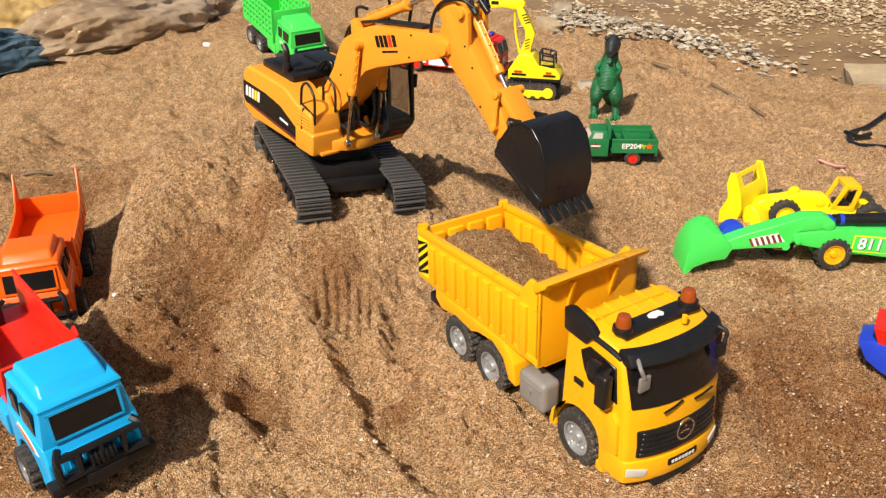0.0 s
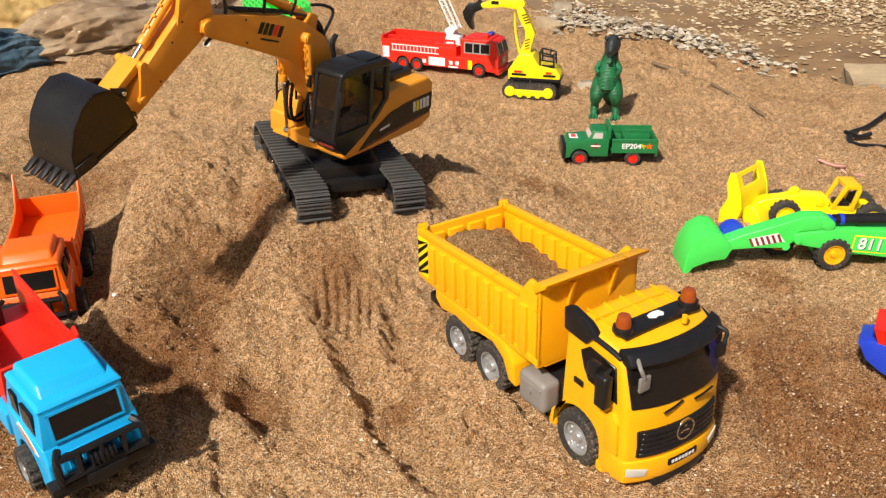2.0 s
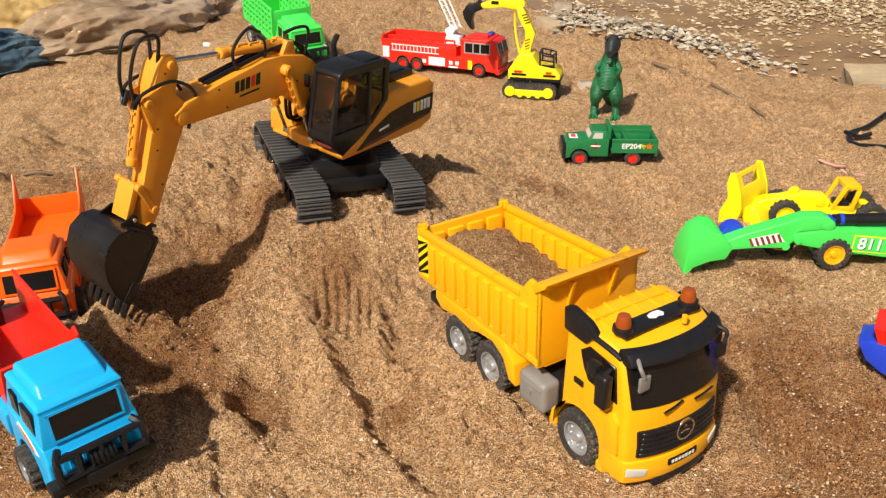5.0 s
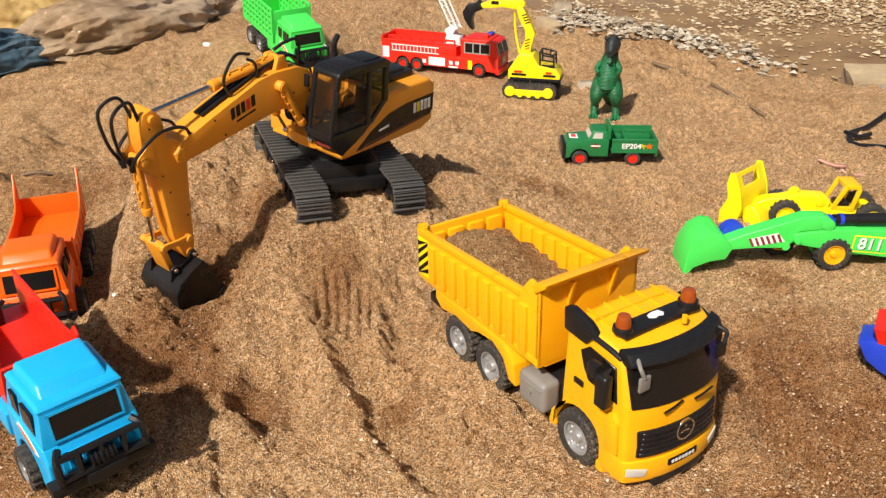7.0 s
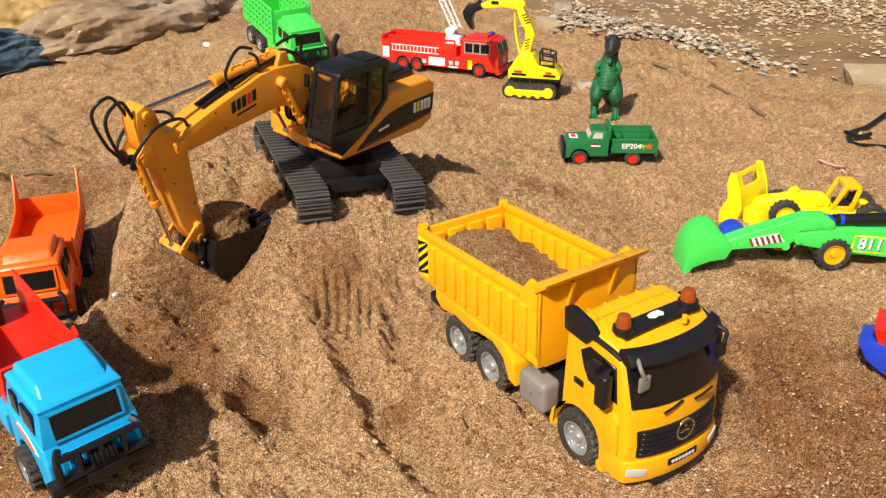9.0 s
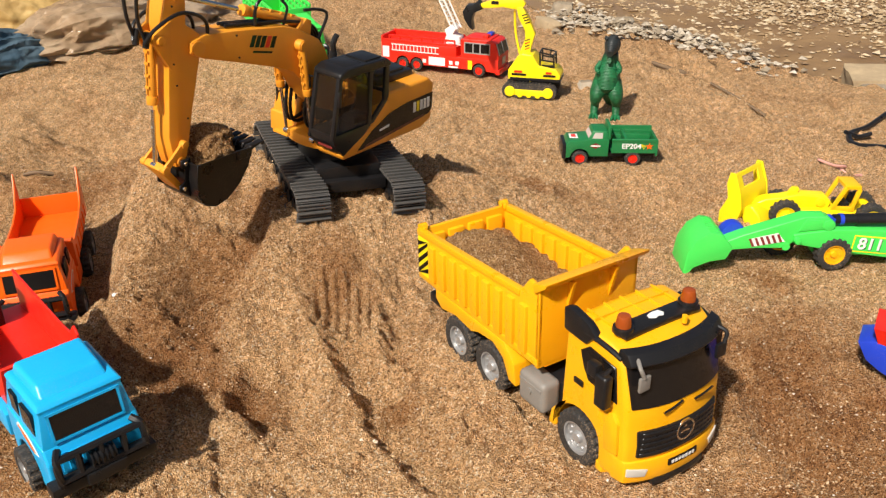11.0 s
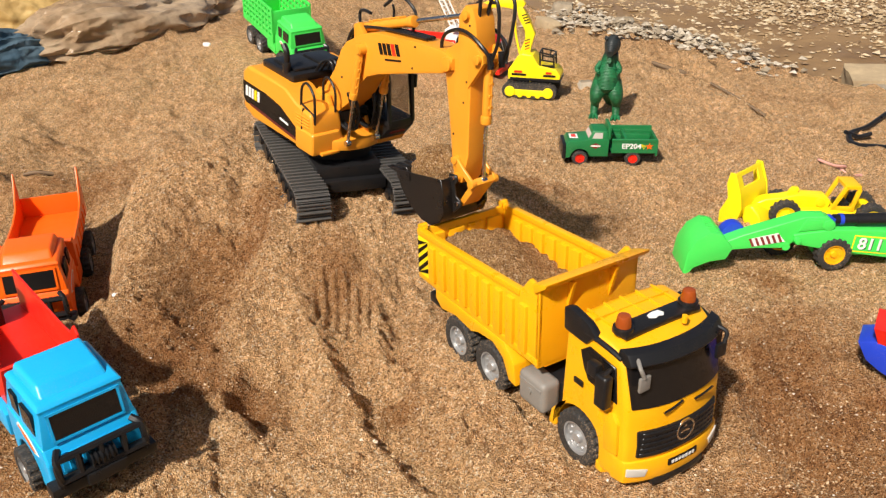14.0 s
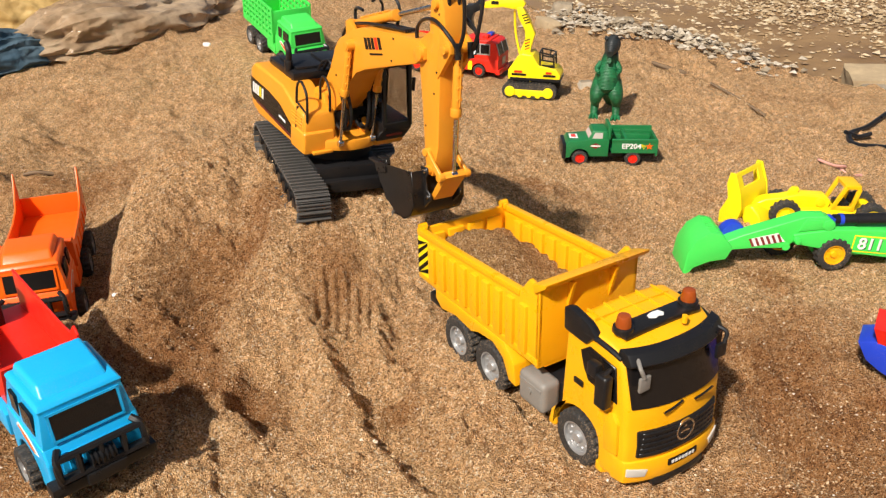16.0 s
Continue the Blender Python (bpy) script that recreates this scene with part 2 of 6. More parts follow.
# poses of the vehicles: x, y, z, rx, ry, rz
EXC = (-0.168, 1.254, 0.117, -2.8, 5.3, -67.7)
TRUCK = (0.199, 0.778, -0.003, 1.7, 0.5, -57.6)
BLUE = (-0.377, 0.720, 0.011, 1.7, 3.3, -46.8)
ORANGE = (-0.580, 1.105, -0.049, 1.9, 1.8, -73.5)
GREEN = (-0.355, 2.144, 0.065, 2.0, 9.9, -57.8)
# flat places pressed by what stands there: x, y, yaw, from, to, half width, z, fall along, fall across, soft edge
PADS = [
    (*EXC[:2], EXC[5], -0.145, 0.145, 0.096, EXC[2] + 0.003, -0.092, -0.049, 0.05),
    (*TRUCK[:2], TRUCK[5], -0.28, 0.06, 0.075, TRUCK[2] + 0.004, -0.009, 0.03, 0.06),
    (*BLUE[:2], BLUE[5], -0.25, 0.06, 0.06, BLUE[2] + 0.004, -0.057, 0.03, 0.06),
    (*ORANGE[:2], ORANGE[5], -0.25, 0.06, 0.06, ORANGE[2] + 0.004, -0.031, 0.033, 0.08),
    (0.325, 1.668, 0, -0.08, 0.09, 0.04, 0.0, 0, 0, 0.08),
    (0.377, 1.945, 0, -0.05, 0.05, 0.04, 0.0, 0, 0, 0.08),
    (0.005, 2.372, -22.7, -0.17, 0.17, 0.045, 0.0, 0, 0, 0.10),
    (0.222, 2.135, -14, -0.07, 0.07, 0.05, 0.0, 0, 0, 0.08),
    (0.50, 1.19, 0, -0.15, 0.22, 0.05, 0.0, 0, 0, 0.05),
    (0.62, 1.37, 0, -0.13, 0.13, 0.05, 0.0, 0, 0, 0.05),
    (*GREEN[:2], GREEN[5], -0.25, 0.06, 0.06, GREEN[2] + 0.004, -0.172, 0.035, 0.15),
]
# furrows left by tracks and tyres: from, to, half width, depth, cleat pitch, cleat height
RUTS = [
    ((-0.395, 1.095), (-0.272, 0.962), 0.052, 0.010, 0.0175, 0.0120),
    ((-0.172, 1.000), (-0.086, 1.004), 0.040, 0.004, 0.0150, 0.0060),
    ((-0.185, 1.075), (-0.135, 1.020), 0.034, 0.006, 0.012, 0.0030),
    ((-0.150, 1.000), (0.030, 0.640), 0.030, 0.015, 0.015, 0.0090),
    ((0.02, 1.04), (0.14, 0.76), 0.020, 0.010, 0.014, 0.0035),
    ((0.34, 0.93), (0.40, 0.66), 0.030, 0.012, 0.020, 0.0030),
]


def ground_z(x, y):
    z = 0.010 * fbm(x, y, 0.34, 3, 3)
    # swell behind
    z = z + 0.055 * ease((y - 1.75) / 0.5) * ease((-0.05 - x) / 0.4) - 0.02 * ease((y - 2.6) / 0.8)
    # low place beside the pile
    z = z - 0.045 * np.exp(-(((x + 0.66) / 0.20) ** 2 + ((y - 1.22) / 0.30) ** 2))
    # heap on which the excavator stands, and the dug pile next to it
    u, v = frame_of(x, y, *EXC[:2], EXC[5])
    top = EXC[2] - 0.092 * u - 0.049 * v
    out = np.hypot(np.maximum(np.abs(u + 0.02) - 0.15, 0), np.maximum(np.abs(v) - 0.10, 0))
    heap = top - 0.62 * out - 0.002
    d1, _ = seg_dist(x, y, (-0.31, 1.36), (-0.41, 1.28))
    pile = 0.146 - (0.36 + 0.55 * ease((-0.42 - x) / 0.07) + 0.3 * ease((y - 1.34) / 0.1)) * np.maximum(d1 - 0.025, 0)
    d2, t2 = seg_dist(x, y, (-0.215, 1.13), (-0.262, 0.965))
    spur = 0.112 - 0.070 * t2 - 0.75 * np.maximum(d2 - 0.012, 0)
    d3, t3 = seg_dist(x, y, (-0.44, 1.20), (-0.44, 1.00))
    arm = 0.098 - 0.070 * t3 - 0.80 * np.maximum(d3 - 0.02, 0)
    m = smax(smax(heap, pile, 0.02), smax(spur, arm, 0.02), 0.02)
    # brow of the pile, steep towards the low place
    brow_x = np.interp(y, [0.996, 1.045, 1.099, 1.217, 1.363, 1.38], [-0.437, -0.457, -0.454, -0.44, -0.397, -0.334])
    brow_z = np.interp(y, [0.996, 1.045, 1.099, 1.217, 1.363, 1.38], [0.025, 0.05, 0.075, 0.103, 0.118, 0.125])
    ends = ease((y - 0.946) / 0.05) * ease((1.430 - y) / 0.05)
    brow = brow_z - np.where(x < brow_x, 1.1 * (brow_x - x), 0.30 * (x - brow_x)) - 0.25 * (1 - ends)
    m = smax(m, brow, 0.012)
    d4, t4 = seg_dist(x, y, (-0.02, 1.36), (0.10, 1.52))
    m = smax(m, 0.088 - 0.045 * t4 - 0.38 * np.maximum(d4 - 0.06, 0), 0.03)
    z = smax(z, m, 0.03)
    # hollow dug in the pile
    z = z - 0.030 * np.exp(-((((x + 0.315) / 0.072) ** 2 + ((y - 1.085) / 0.105) ** 2) ** 2))
    # ditch and stream bed at the far side
    edge = ((y - 2.287) + 1.69 * (x - 1.006)) / 1.96 + 0.08 * fbm(x, y, 0.6, 21, 3)
    z = z - 0.11 * ease(edge / 0.16)
    # lumps and foot marks
    z = z + 0.036 * fbm(x, y, 0.17, 5, 4, 0.55) + 0.0210 * fbm(x, y, 0.05, 9, 4, 0.6)
    for cx, cy, r, dep in ((-0.183, 0.845, 0.058, 0.036), (-0.225, 0.835, 0.024, 0.016), (0.095, 1.03, 0.045, 0.012), (0.345, 0.99, 0.06, 0.012), (0.35, 1.50, 0.10, 0.016), (0.15, 1.52, 0.12, 0.022), (0.43, 1.38, 0.09, 0.016),
                           (-0.30, 0.82, 0.06, 0.014), (0.42, 0.80, 0.09, 0.016), (0.70, 2.38, 0.05, 0.03), (-0.10, 1.98, 0.10, 0.02), (-0.75, 1.72, 0.14, 0.03)):
        rr = np.hypot(x - cx, (y - cy) * 0.9) / r
        z = z - dep * np.exp(-rr ** 4) + 0.35 * dep * np.exp(-((rr - 1.25) / 0.3) ** 2)
    for cx, cy, yaw, u0, u1, hw, zz, su, sv, soft in PADS:
        u, v = frame_of(x, y, cx, cy, yaw)
        out = np.hypot(np.maximum(np.abs(u - (u0 + u1) / 2) - (u1 - u0) / 2, 0), np.maximum(np.abs(v) - hw, 0))
        w = 1 - ease(out / soft)
        z = z * (1 - w) + w * (zz + su * u + sv * v + 0.0025 * fbm(x, y, 0.03, 13, 3))
    pressed = 0.0 * x
    for a, b, hw, dep, pitch, rise in RUTS:
        d, t = seg_dist(x, y, a, b)
        s = t * math.hypot(b[0] - a[0], b[1] - a[1])
        w = (1 - ease((d - hw * 0.7) / (hw * 0.6))) * ease(t / 0.12) * ease((1 - t) / 0.15)
        pressed = np.maximum(pressed, w)
        z = z - w * (dep + rise * np.sin(2 * math.pi * s / pitch + 2.2 * fbm(x, y, 0.05, 31, 2)) * (0.6 + 0.8 * lattice(x / 0.03, y / 0.03, 44)))
        z = z + 0.45 * dep * np.exp(-((d - hw * 1.45) / (hw * 0.50)) ** 2) * ease(t / 0.1) * ease((1 - t) / 0.1)
    # clods
    loose = 0.35 + 0.65 * np.clip(1.4 - np.hypot((x + 0.10) / 0.62, (y - 1.0) / 0.50) + 0.9 * fbm(x, y, 0.22, 61, 3), 0, 1)
    loose = loose * (1 - 0.65 * pressed)
    z = z + loose * (0.0170 * np.maximum(fbm(x, y, 0.024, 51, 3, 0.65), 0) + 0.0140 * np.maximum(fbm(x, y, 0.0105, 57, 3, 0.7), -0.15))
    return z


def gz(x, y):
    return float(ground_z(np.array([x]), np.array([y]))[0])


def axis_lines(lo, hi, step, far_lo, far_hi, grow):
    mid = list(np.arange(lo, hi, step))
    a, s, left = lo, step, []
    while a > far_lo:
        s *= grow
        a -= s
        left.append(a)
    a, s, right = mid[-1], step, []
    while a < far_hi:
        s *= grow
        a += s
        right.append(a)
    return np.array(left[::-1] + mid + right)


def sheet(name, xs, ys, zs, material):
    nx, ny = len(xs), len(ys)
    X, Y = np.meshgrid(xs, ys)
    co = np.stack([X, Y, zs], -1).reshape(-1, 3)
    i = (np.arange(ny - 1)[:, None] * nx + np.arange(nx - 1)[None]).reshape(-1)
    faces = np.stack([i, i + 1, i + 1 + nx, i + nx], 1)
    me = bpy.data.meshes.new(name)
    me.vertices.add(len(co))
    me.vertices.foreach_set("co", co.ravel())
    me.loops.add(faces.size)
    me.loops.foreach_set("vertex_index", faces.ravel().astype(np.int32))
    me.polygons.add(len(faces))
    me.polygons.foreach_set("loop_start", np.arange(0, faces.size, 4, dtype=np.int32))
    me.polygons.foreach_set("use_smooth", [True] * len(faces))
    me.update(calc_edges=True)
    me.materials.append(material)
    return new(name, me)


GX = axis_lines(-0.70, 0.72, 0.0029, -60, 60, 1.027)
GY = np.concatenate([axis_lines(0.56, 1.45, 0.0028, -50, 3.6, 1.0070), np.geomspace(3.65, 90, 60)])
GZ = ground_z(*np.meshgrid(GX, GY))
ground = tagged(sheet("ground", GX, GY, GZ, SAND), "loose pale brown coarse sand with heaps, furrows and track marks", "sand", kind="structure")


def pebble(rng, r, squash=0.7):
    """Eight to twenty faces of an uneven stone round the origin."""
    pts = [(1, 0, 0), (-1, 0, 0), (0, 1, 0), (0, -1, 0), (0, 0, 1), (0, 0, -1)]
    tri = [(0, 2, 4), (2, 1, 4), (1, 3, 4), (3, 0, 4), (2, 0, 5), (1, 2, 5), (3, 1, 5), (0, 3, 5)]
    a = rng.uniform(0, 6.28)
    c, s = math.cos(a), math.sin(a)
    out = []
    for p in pts:
        k = r * rng.uniform(0.65, 1.25)
        x, y, z = p[0] * k + rng.uniform(-.3, .3) * r, p[1] * k * rng.uniform(.7, 1.) + rng.uniform(-.3, .3) * r, p[2] * k * squash
        out.append((x * c - y * s, x * s + y * c, z))
    return out, tri


def scatter(name, spots, material, label, category, squash=0.7, sink=0.2):
    rng = random.Random(name)
    vs, fs = [], []
    for x, y, z, r in spots:
        p, t = pebble(rng, r, squash)
        o = len(vs)
        vs += [(x + a, y + b, z + c + r * squash * (0.6 - sink)) for a, b, c in p]
        fs += [(o + i, o + j, o + k) for i, j, k in t]
    me = bpy.data.meshes.new(name)
    me.from_pydata(vs, [], fs)
    me.materials.append(material)
    return tagged(new(name, me), label, category, kind="stuff")


rng = np.random.default_rng(7)
n = 70000
gx, gy = rng.uniform(-0.75, 0.85, n), 0.5 + 1.7 * rng.uniform(0, 1, n) ** 1.4
gr = 0.0008 + 0.0014 * rng.uniform(0, 1, n) ** 3 + np.where(rng.uniform(0, 1, n) > 0.992, 0.002, 0)
grit = scatter("grit", zip(gx, gy, ground_z(gx, gy), gr), GRIT, "coarse pale and dark grit lying on the sand", "grit")


# ---- excavator ----
ZS, FX, FZ, BY = 0.0846, 0.0105, 0.0589, -0.0033
L1, L2 = 0.2773, 0.1397
PIN_C, PIN_K, PIN_P, PIN_Q = (0.1159, 0.047), (0.1166, 0.0023), (-0.0562, 0.0355), (-0.0069, 0.0529)
PIN_A, PIN_R = (0.103, 0.076), (0.072, 0.010)
NL, KM, MN = 0.0325, 0.039, 0.038


def excavator():
    ex = thing("excavator", pose(*EXC), "orange-yellow toy excavator with black cab standing on a sand heap", "toy excavator")
    keyed = {}
    # undercarriage
    under = part("undercarriage", join(
        box(-0.07, 0.075, -0.05, 0.05, 0.030, 0.058, 0.006), box(0.04, 0.085, -0.055, 0.055, 0.020, 0.040, 0.005),
        rod((0, 0, 0.055), (0, 0, 0.080), 0.055, seg=32), rod((0, 0, 0.075), (0, 0, ZS - 0.003), 0.062, seg=32),
        box(-0.10, -0.05, -0.055, 0.055, 0.022, 0.045, 0.005)), BLACK, ex)
    half, r, wid = 0.1185, 0.025, 0.0480
    per = 4 * half + 2 * math.pi * r
    nsh = 60
    shoe_mesh = mesh_of("shoe", join(box(-0.0044, 0.0044, -wid / 2, wid / 2, -0.0024, 0.0000, 0.0004, 1),
                                     box(-0.0046, -0.0022, -wid / 2, wid / 2, -0.0004, 0.0042, 0.0005, 1),
                                     box(0.0008, 0.0026, -wid / 2, wid / 2, -0.0004, 0.0022, 0.0004, 1)), TRACKM, False)
    for side in (-1, 1):
        yc = side * (0.0941 - wid / 2)
        wheels = [box(-half, half, yc - 0.012, yc + 0.012, 0.012, 0.038, 0.004)]
        for k in range(7):
            x = -half + 0.03 + k * (2 * half - 0.06) / 6
            wheels.append(rod((x, yc - 0.016, 0.012), (x, yc + 0.016, 0.012), 0.009, seg=16))
        for x in (-half, half):
            wheels.append(rod((x, yc - 0.014, r), (x, yc + 0.014, r), 0.0215, seg=20, bev=0.002))
            wheels.append(rod((x, yc - 0.019, r), (x, yc + 0.019, r), 0.008, seg=12, bev=0.001))
            for k in range(10):
                a = k * 0.6283
                wheels.append(box(x + 0.020 * math.cos(a) - 0.0025, x + 0.020 * math.cos(a) + 0.0025, yc - 0.006, yc + 0.006, r + 0.020 * math.sin(a) - 0.0025, r + 0.020 * math.sin(a) + 0.0025))
        for x in (-0.05, 0.045):
            wheels.append(rod((x, yc - 0.010, 0.043), (x, yc + 0.010, 0.043), 0.0045, seg=12))
        track = part("track", join(*wheels), BLACK, ex, "black crawler track with ribbed metal shoes")
        for k in range(nsh):
            s = (k + 0.5) * per / nsh
            sag = 0.0
            if s < 2 * half:
                p, a = (-half + s, 2 * r), 0.0
                sag = -0.0022 * math.sin(math.pi * s / (2 * half)) * (1 + 0.3 * math.sin(s * 60))
            elif s < 2 * half + math.pi * r:
                a = -(s - 2 * half) / r
                p = (half + r * math.sin(-a), r + r * math.cos(a))
            elif s < 4 * half + math.pi * r:
                p, a = (half - (s - 2 * half - math.pi * r), 0.0), math.pi
            else:
                a = math.pi - (s - 4 * half - math.pi * r) / r
                p = (-half - r * math.sin(math.pi - a), r - r * math.cos(math.pi - a))
            ob = new("shoe", shoe_mesh)
            ob.parent = track
            ob.matrix_basis = Matrix.Translation((p[0], yc, p[1] + sag)) @ Matrix.Rotation(-a, 4, "Y")
    # house
    prof = [(-0.136, 0.004), (-0.110, -0.006), (0.050, -0.006), (0.054, 0.030), (0.048, 0.052), (0.010, 0.058), (-0.020, 0.071), (-0.122, 0.073), (-0.137, 0.062)]
    right = prism(prof, -0.076, -0.026, 0.006, 3)
    leftp = [(-0.136, 0.004), (-0.110, -0.006), (0.068, -0.006), (0.072, 0.004), (0.020, 0.024), (-0.012, 0.050), (-0.022, 0.072), (-0.122, 0.073), (-0.137, 0.062)]
    left = prism(leftp, 0.028, 0.0775, 0.005, 3)
    mid = prism([(-0.142, 0.006), (-0.10, -0.004), (0.02, -0.004), (0.02, 0.030), (-0.035, 0.040), (-0.045, 0.074), (-0.125, 0.0745), (-0.143, 0.060)], -0.050, 0.050, 0.008, 3)
    front = join(rod((0.0, 0, -0.004), (0.0, 0, 0.012), 0.074, seg=40, bev=0.003), box(0.012, 0.062, -0.028, 0.022, -0.003, 0.010, 0.003))
    house = part("house", join(right, left, mid, front), AMBER, ex, "orange-yellow upper body with black side decals")
    keyed["house"] = house
    part("engine_cover", join(box(-0.115, -0.028, -0.055, 0.052, 0.070, 0.083, 0.005), box(-0.100, -0.040, -0.045, 0.0, 0.081, 0.087, 0.003), box(-0.100, -0.040, 0.006, 0.046, 0.081, 0.087, 0.003)), BLACK, house)
    part("exhaust_pipe", join(rod((-0.050, -0.052, 0.080), (-0.050, -0.052, 0.096), 0.006, bev=0.001), tube([(-0.050, -0.052, 0.094), (-0.050, -0.052, 0.110), (-0.058, -0.052, 0.120)], 0.0045)), BLACK, house)
    for sg, y in ((-1, -0.0763), (1, 0.0778)):
        dec = [(-0.134, 0.022), (-0.128, 0.015), (0.040, 0.000), (0.010, 0.022), (-0.030, 0.040), (-0.070, 0.046), (-0.134, 0.048)]
        part("side_decal", prism(dec, y - 0.0004, y + 0.0004), BLACKG, house)
        part("stripe", prism([(-0.115, 0.013), (0.030, 0.0005), (0.020, 0.006), (-0.115, 0.017)], y + sg * 0.0002, y + sg * 0.0007), MAROON, house)
        for k in range(5):
            x = -0.127 + 0.0085 * k
            part("logo_bar", prism([(x, 0.026), (x + 0.006, 0.026), (x + 0.007, 0.042), (x + 0.001, 0.042)], y + sg * 0.0002, y + sg * 0.0009), WHITE if k != 3 else YELLOWP, house)
        part("logo_bar", prism([(-0.030, 0.020), (-0.008, 0.0175), (-0.008, 0.0205), (-0.030, 0.0235)], y + sg * 0.0002, y + sg * 0.0009), WHITE, house)
    grille = [box(0.012 + 0.0, 0.046, -0.0775, -0.0755, 0.030 + 0.0045 * k, 0.0325 + 0.0045 * k, 0.0006, 1) for k in range(4)]
    part("vent_grille", join(*grille), AMBER, house)
    part("toolbox", join(box(0.012, 0.058, -0.0785, -0.030, -0.007, 0.026, 0.005, 3), box(0.04, 0.064, -0.066, -0.036, -0.006, -0.002, 0.001)), AMBER, house)
    part("handrail", join(tube([(0.050, -0.070, 0.022), (0.050, -0.070, 0.070), (0.044, -0.070, 0.084), (0.030, -0.070, 0.092), (0.018, -0.070, 0.082), (0.016, -0.070, 0.056)], 0.0019),
                          tube([(0.020, -0.070, 0.058), (0.050, -0.070, 0.050)], 0.0016, n=2), tube([(0.028, -0.074, 0.056), (0.028, -0.076, 0.020), (0.048, -0.076, 0.014)], 0.0017)), BLACK, house)
    part("handrail", join(tube([(0.018, -0.034, 0.058), (0.018, -0.034, 0.085), (0.030, -0.034, 0.094), (0.046, -0.034, 0.080), (0.048, -0.034, 0.05)], 0.0018)), BLACK, house)
    part("floor_plate", box(-0.035, 0.045, -0.030, 0.028, 0.028, 0.046, 0.004), BLACK, house)
    part("boom_bracket", join(prism([(-0.012, 0.02), (0.055, 0.0), (0.058, 0.012), (0.024, 0.066), (0.002, 0.072), (-0.012, 0.058)], BY - 0.0295, BY - 0.0225, 0.002), prism([(-0.012, 0.02), (0.055, 0.0), (0.058, 0.012), (0.024, 0.066), (0.002, 0.072), (-0.012, 0.058)], BY + 0.0225, BY + 0.0295, 0.002),
                              rod((FX, BY - 0.033, FZ), (FX, BY + 0.033, FZ), 0.006)), AMBER, house)
    # cab
    cx0, cx1, cy0, cy1, cz0, cz1 = -0.026, 0.086, 0.030, 0.0775, 0.006, 0.122
    cab = part("cab", join(prism([(0.068, 0.000), (0.088, 0.024), (0.090, 0.036), (0.006, 0.036), (0.024, 0.022)], cy0, cy1, 0.002)), BLACK, house, "black operator cab with smoky windows")
    for b in (prism([(0.086, 0.030), (0.090, 0.030), (0.079, 0.116), (0.073, 0.116)], cy0, cy0 + 0.006, 0.0015), prism([(0.086, 0.030), (0.091, 0.030), (0.080, 0.116), (0.072, 0.116)], cy1 - 0.006, cy1, 0.0015),
              box(cx0, cx0 + 0.010, cy1 - 0.005, cy1, 0.062, 0.116, 0.0015), box(cx0, cx0 + 0.006, cy0, cy0 + 0.006, 0.062, 0.116, 0.0015), box(0.010, 0.018, cy1 - 0.004, cy1, 0.034, 0.116, 0.0012)):
        part("pillar", b, BLACK, cab)
    for b in (prism([(cx0, 0.062), (0.006, 0.034), (0.016, 0.034), (cx0, 0.072)], cy1 - 0.005, cy1, 0.001), prism([(cx0, 0.070), (0.014, 0.030), (0.09, 0.030), (0.09, 0.024), (0.01, 0.024), (cx0, 0.06)], cy0, cy0 + 0.004, 0.001), box(cx0, cx0 + 0.003, cy0, cy1, 0.060, 0.076)):
        part("sill", b, BLACK, cab)
    part("roof", join(prism([(cx0 - 0.002, 0.112), (0.080, 0.114), (0.079, 0.121), (0.066, 0.1265), (-0.016, 0.1255), (cx0 - 0.002, 0.119)], cy0 - 0.0005, cy1 + 0.0015, 0.004, 3), box(-0.012, 0.022, cy0 + 0.006, cy1 - 0.006, 0.124, 0.1278, 0.001)), BLACK, cab)
    part("roof_window", box(0.030, 0.062, cy0 + 0.007, cy1 - 0.007, 0.1255, 0.1272, 0.0006), PANE, cab)
    part("windscreen", prism([(0.0875, 0.034), (0.0885, 0.034), (0.0775, 0.114), (0.0765, 0.114)], cy0 + 0.005, cy1 - 0.005), PANE, cab)
    for x0, x1, z0 in ((0.018, 0.076, 0.038), (-0.017, 0.010, 0.060)):
        part("side_window", box(x0, x1, cy1 - 0.003, cy1 - 0.002, z0, 0.114), PANE, cab)
        part("side_window", box(x0, x1, cy0 + 0.002, cy0 + 0.003, max(z0, 0.040), 0.114), PANE, cab)
    part("seat", join(box(0.004, 0.034, 0.042, 0.066, 0.034, 0.046, 0.003), box(-0.004, 0.006, 0.042, 0.066, 0.040, 0.082, 0.003)), BLACK, cab)
    part("console", box(0.058, 0.082, 0.040, 0.068, 0.012, 0.034, 0.003), SEATR, cab)
    part("wing_mirror", join(box(0.080, 0.085, cy1 + 0.001, cy1 + 0.005, 0.078, 0.098, 0.0015), rod((0.080, cy1 - 0.002, 0.098), (0.082, cy1 + 0.004, 0.094), 0.0012)), BLACK, cab)
    part("wing_mirror", join(box(0.082, 0.086, cy0 - 0.010, cy0 - 0.002, 0.092, 0.110, 0.0015), rod((0.080, cy0, 0.108), (0.083, cy0 - 0.004, 0.108), 0.0012)), BLACK, cab)
    hs = []
    for k, y in enumerate((-0.024, -0.016, 0.012, 0.019)):
        hs.append(tube([(0.020, y, 0.046), (0.050, y, 0.030 - 0.003 * k), (0.072, y, 0.030), (0.078, y, 0.055), (0.070, y * 1.2, 0.085)], 0.0026, 7, 9, 0.12))
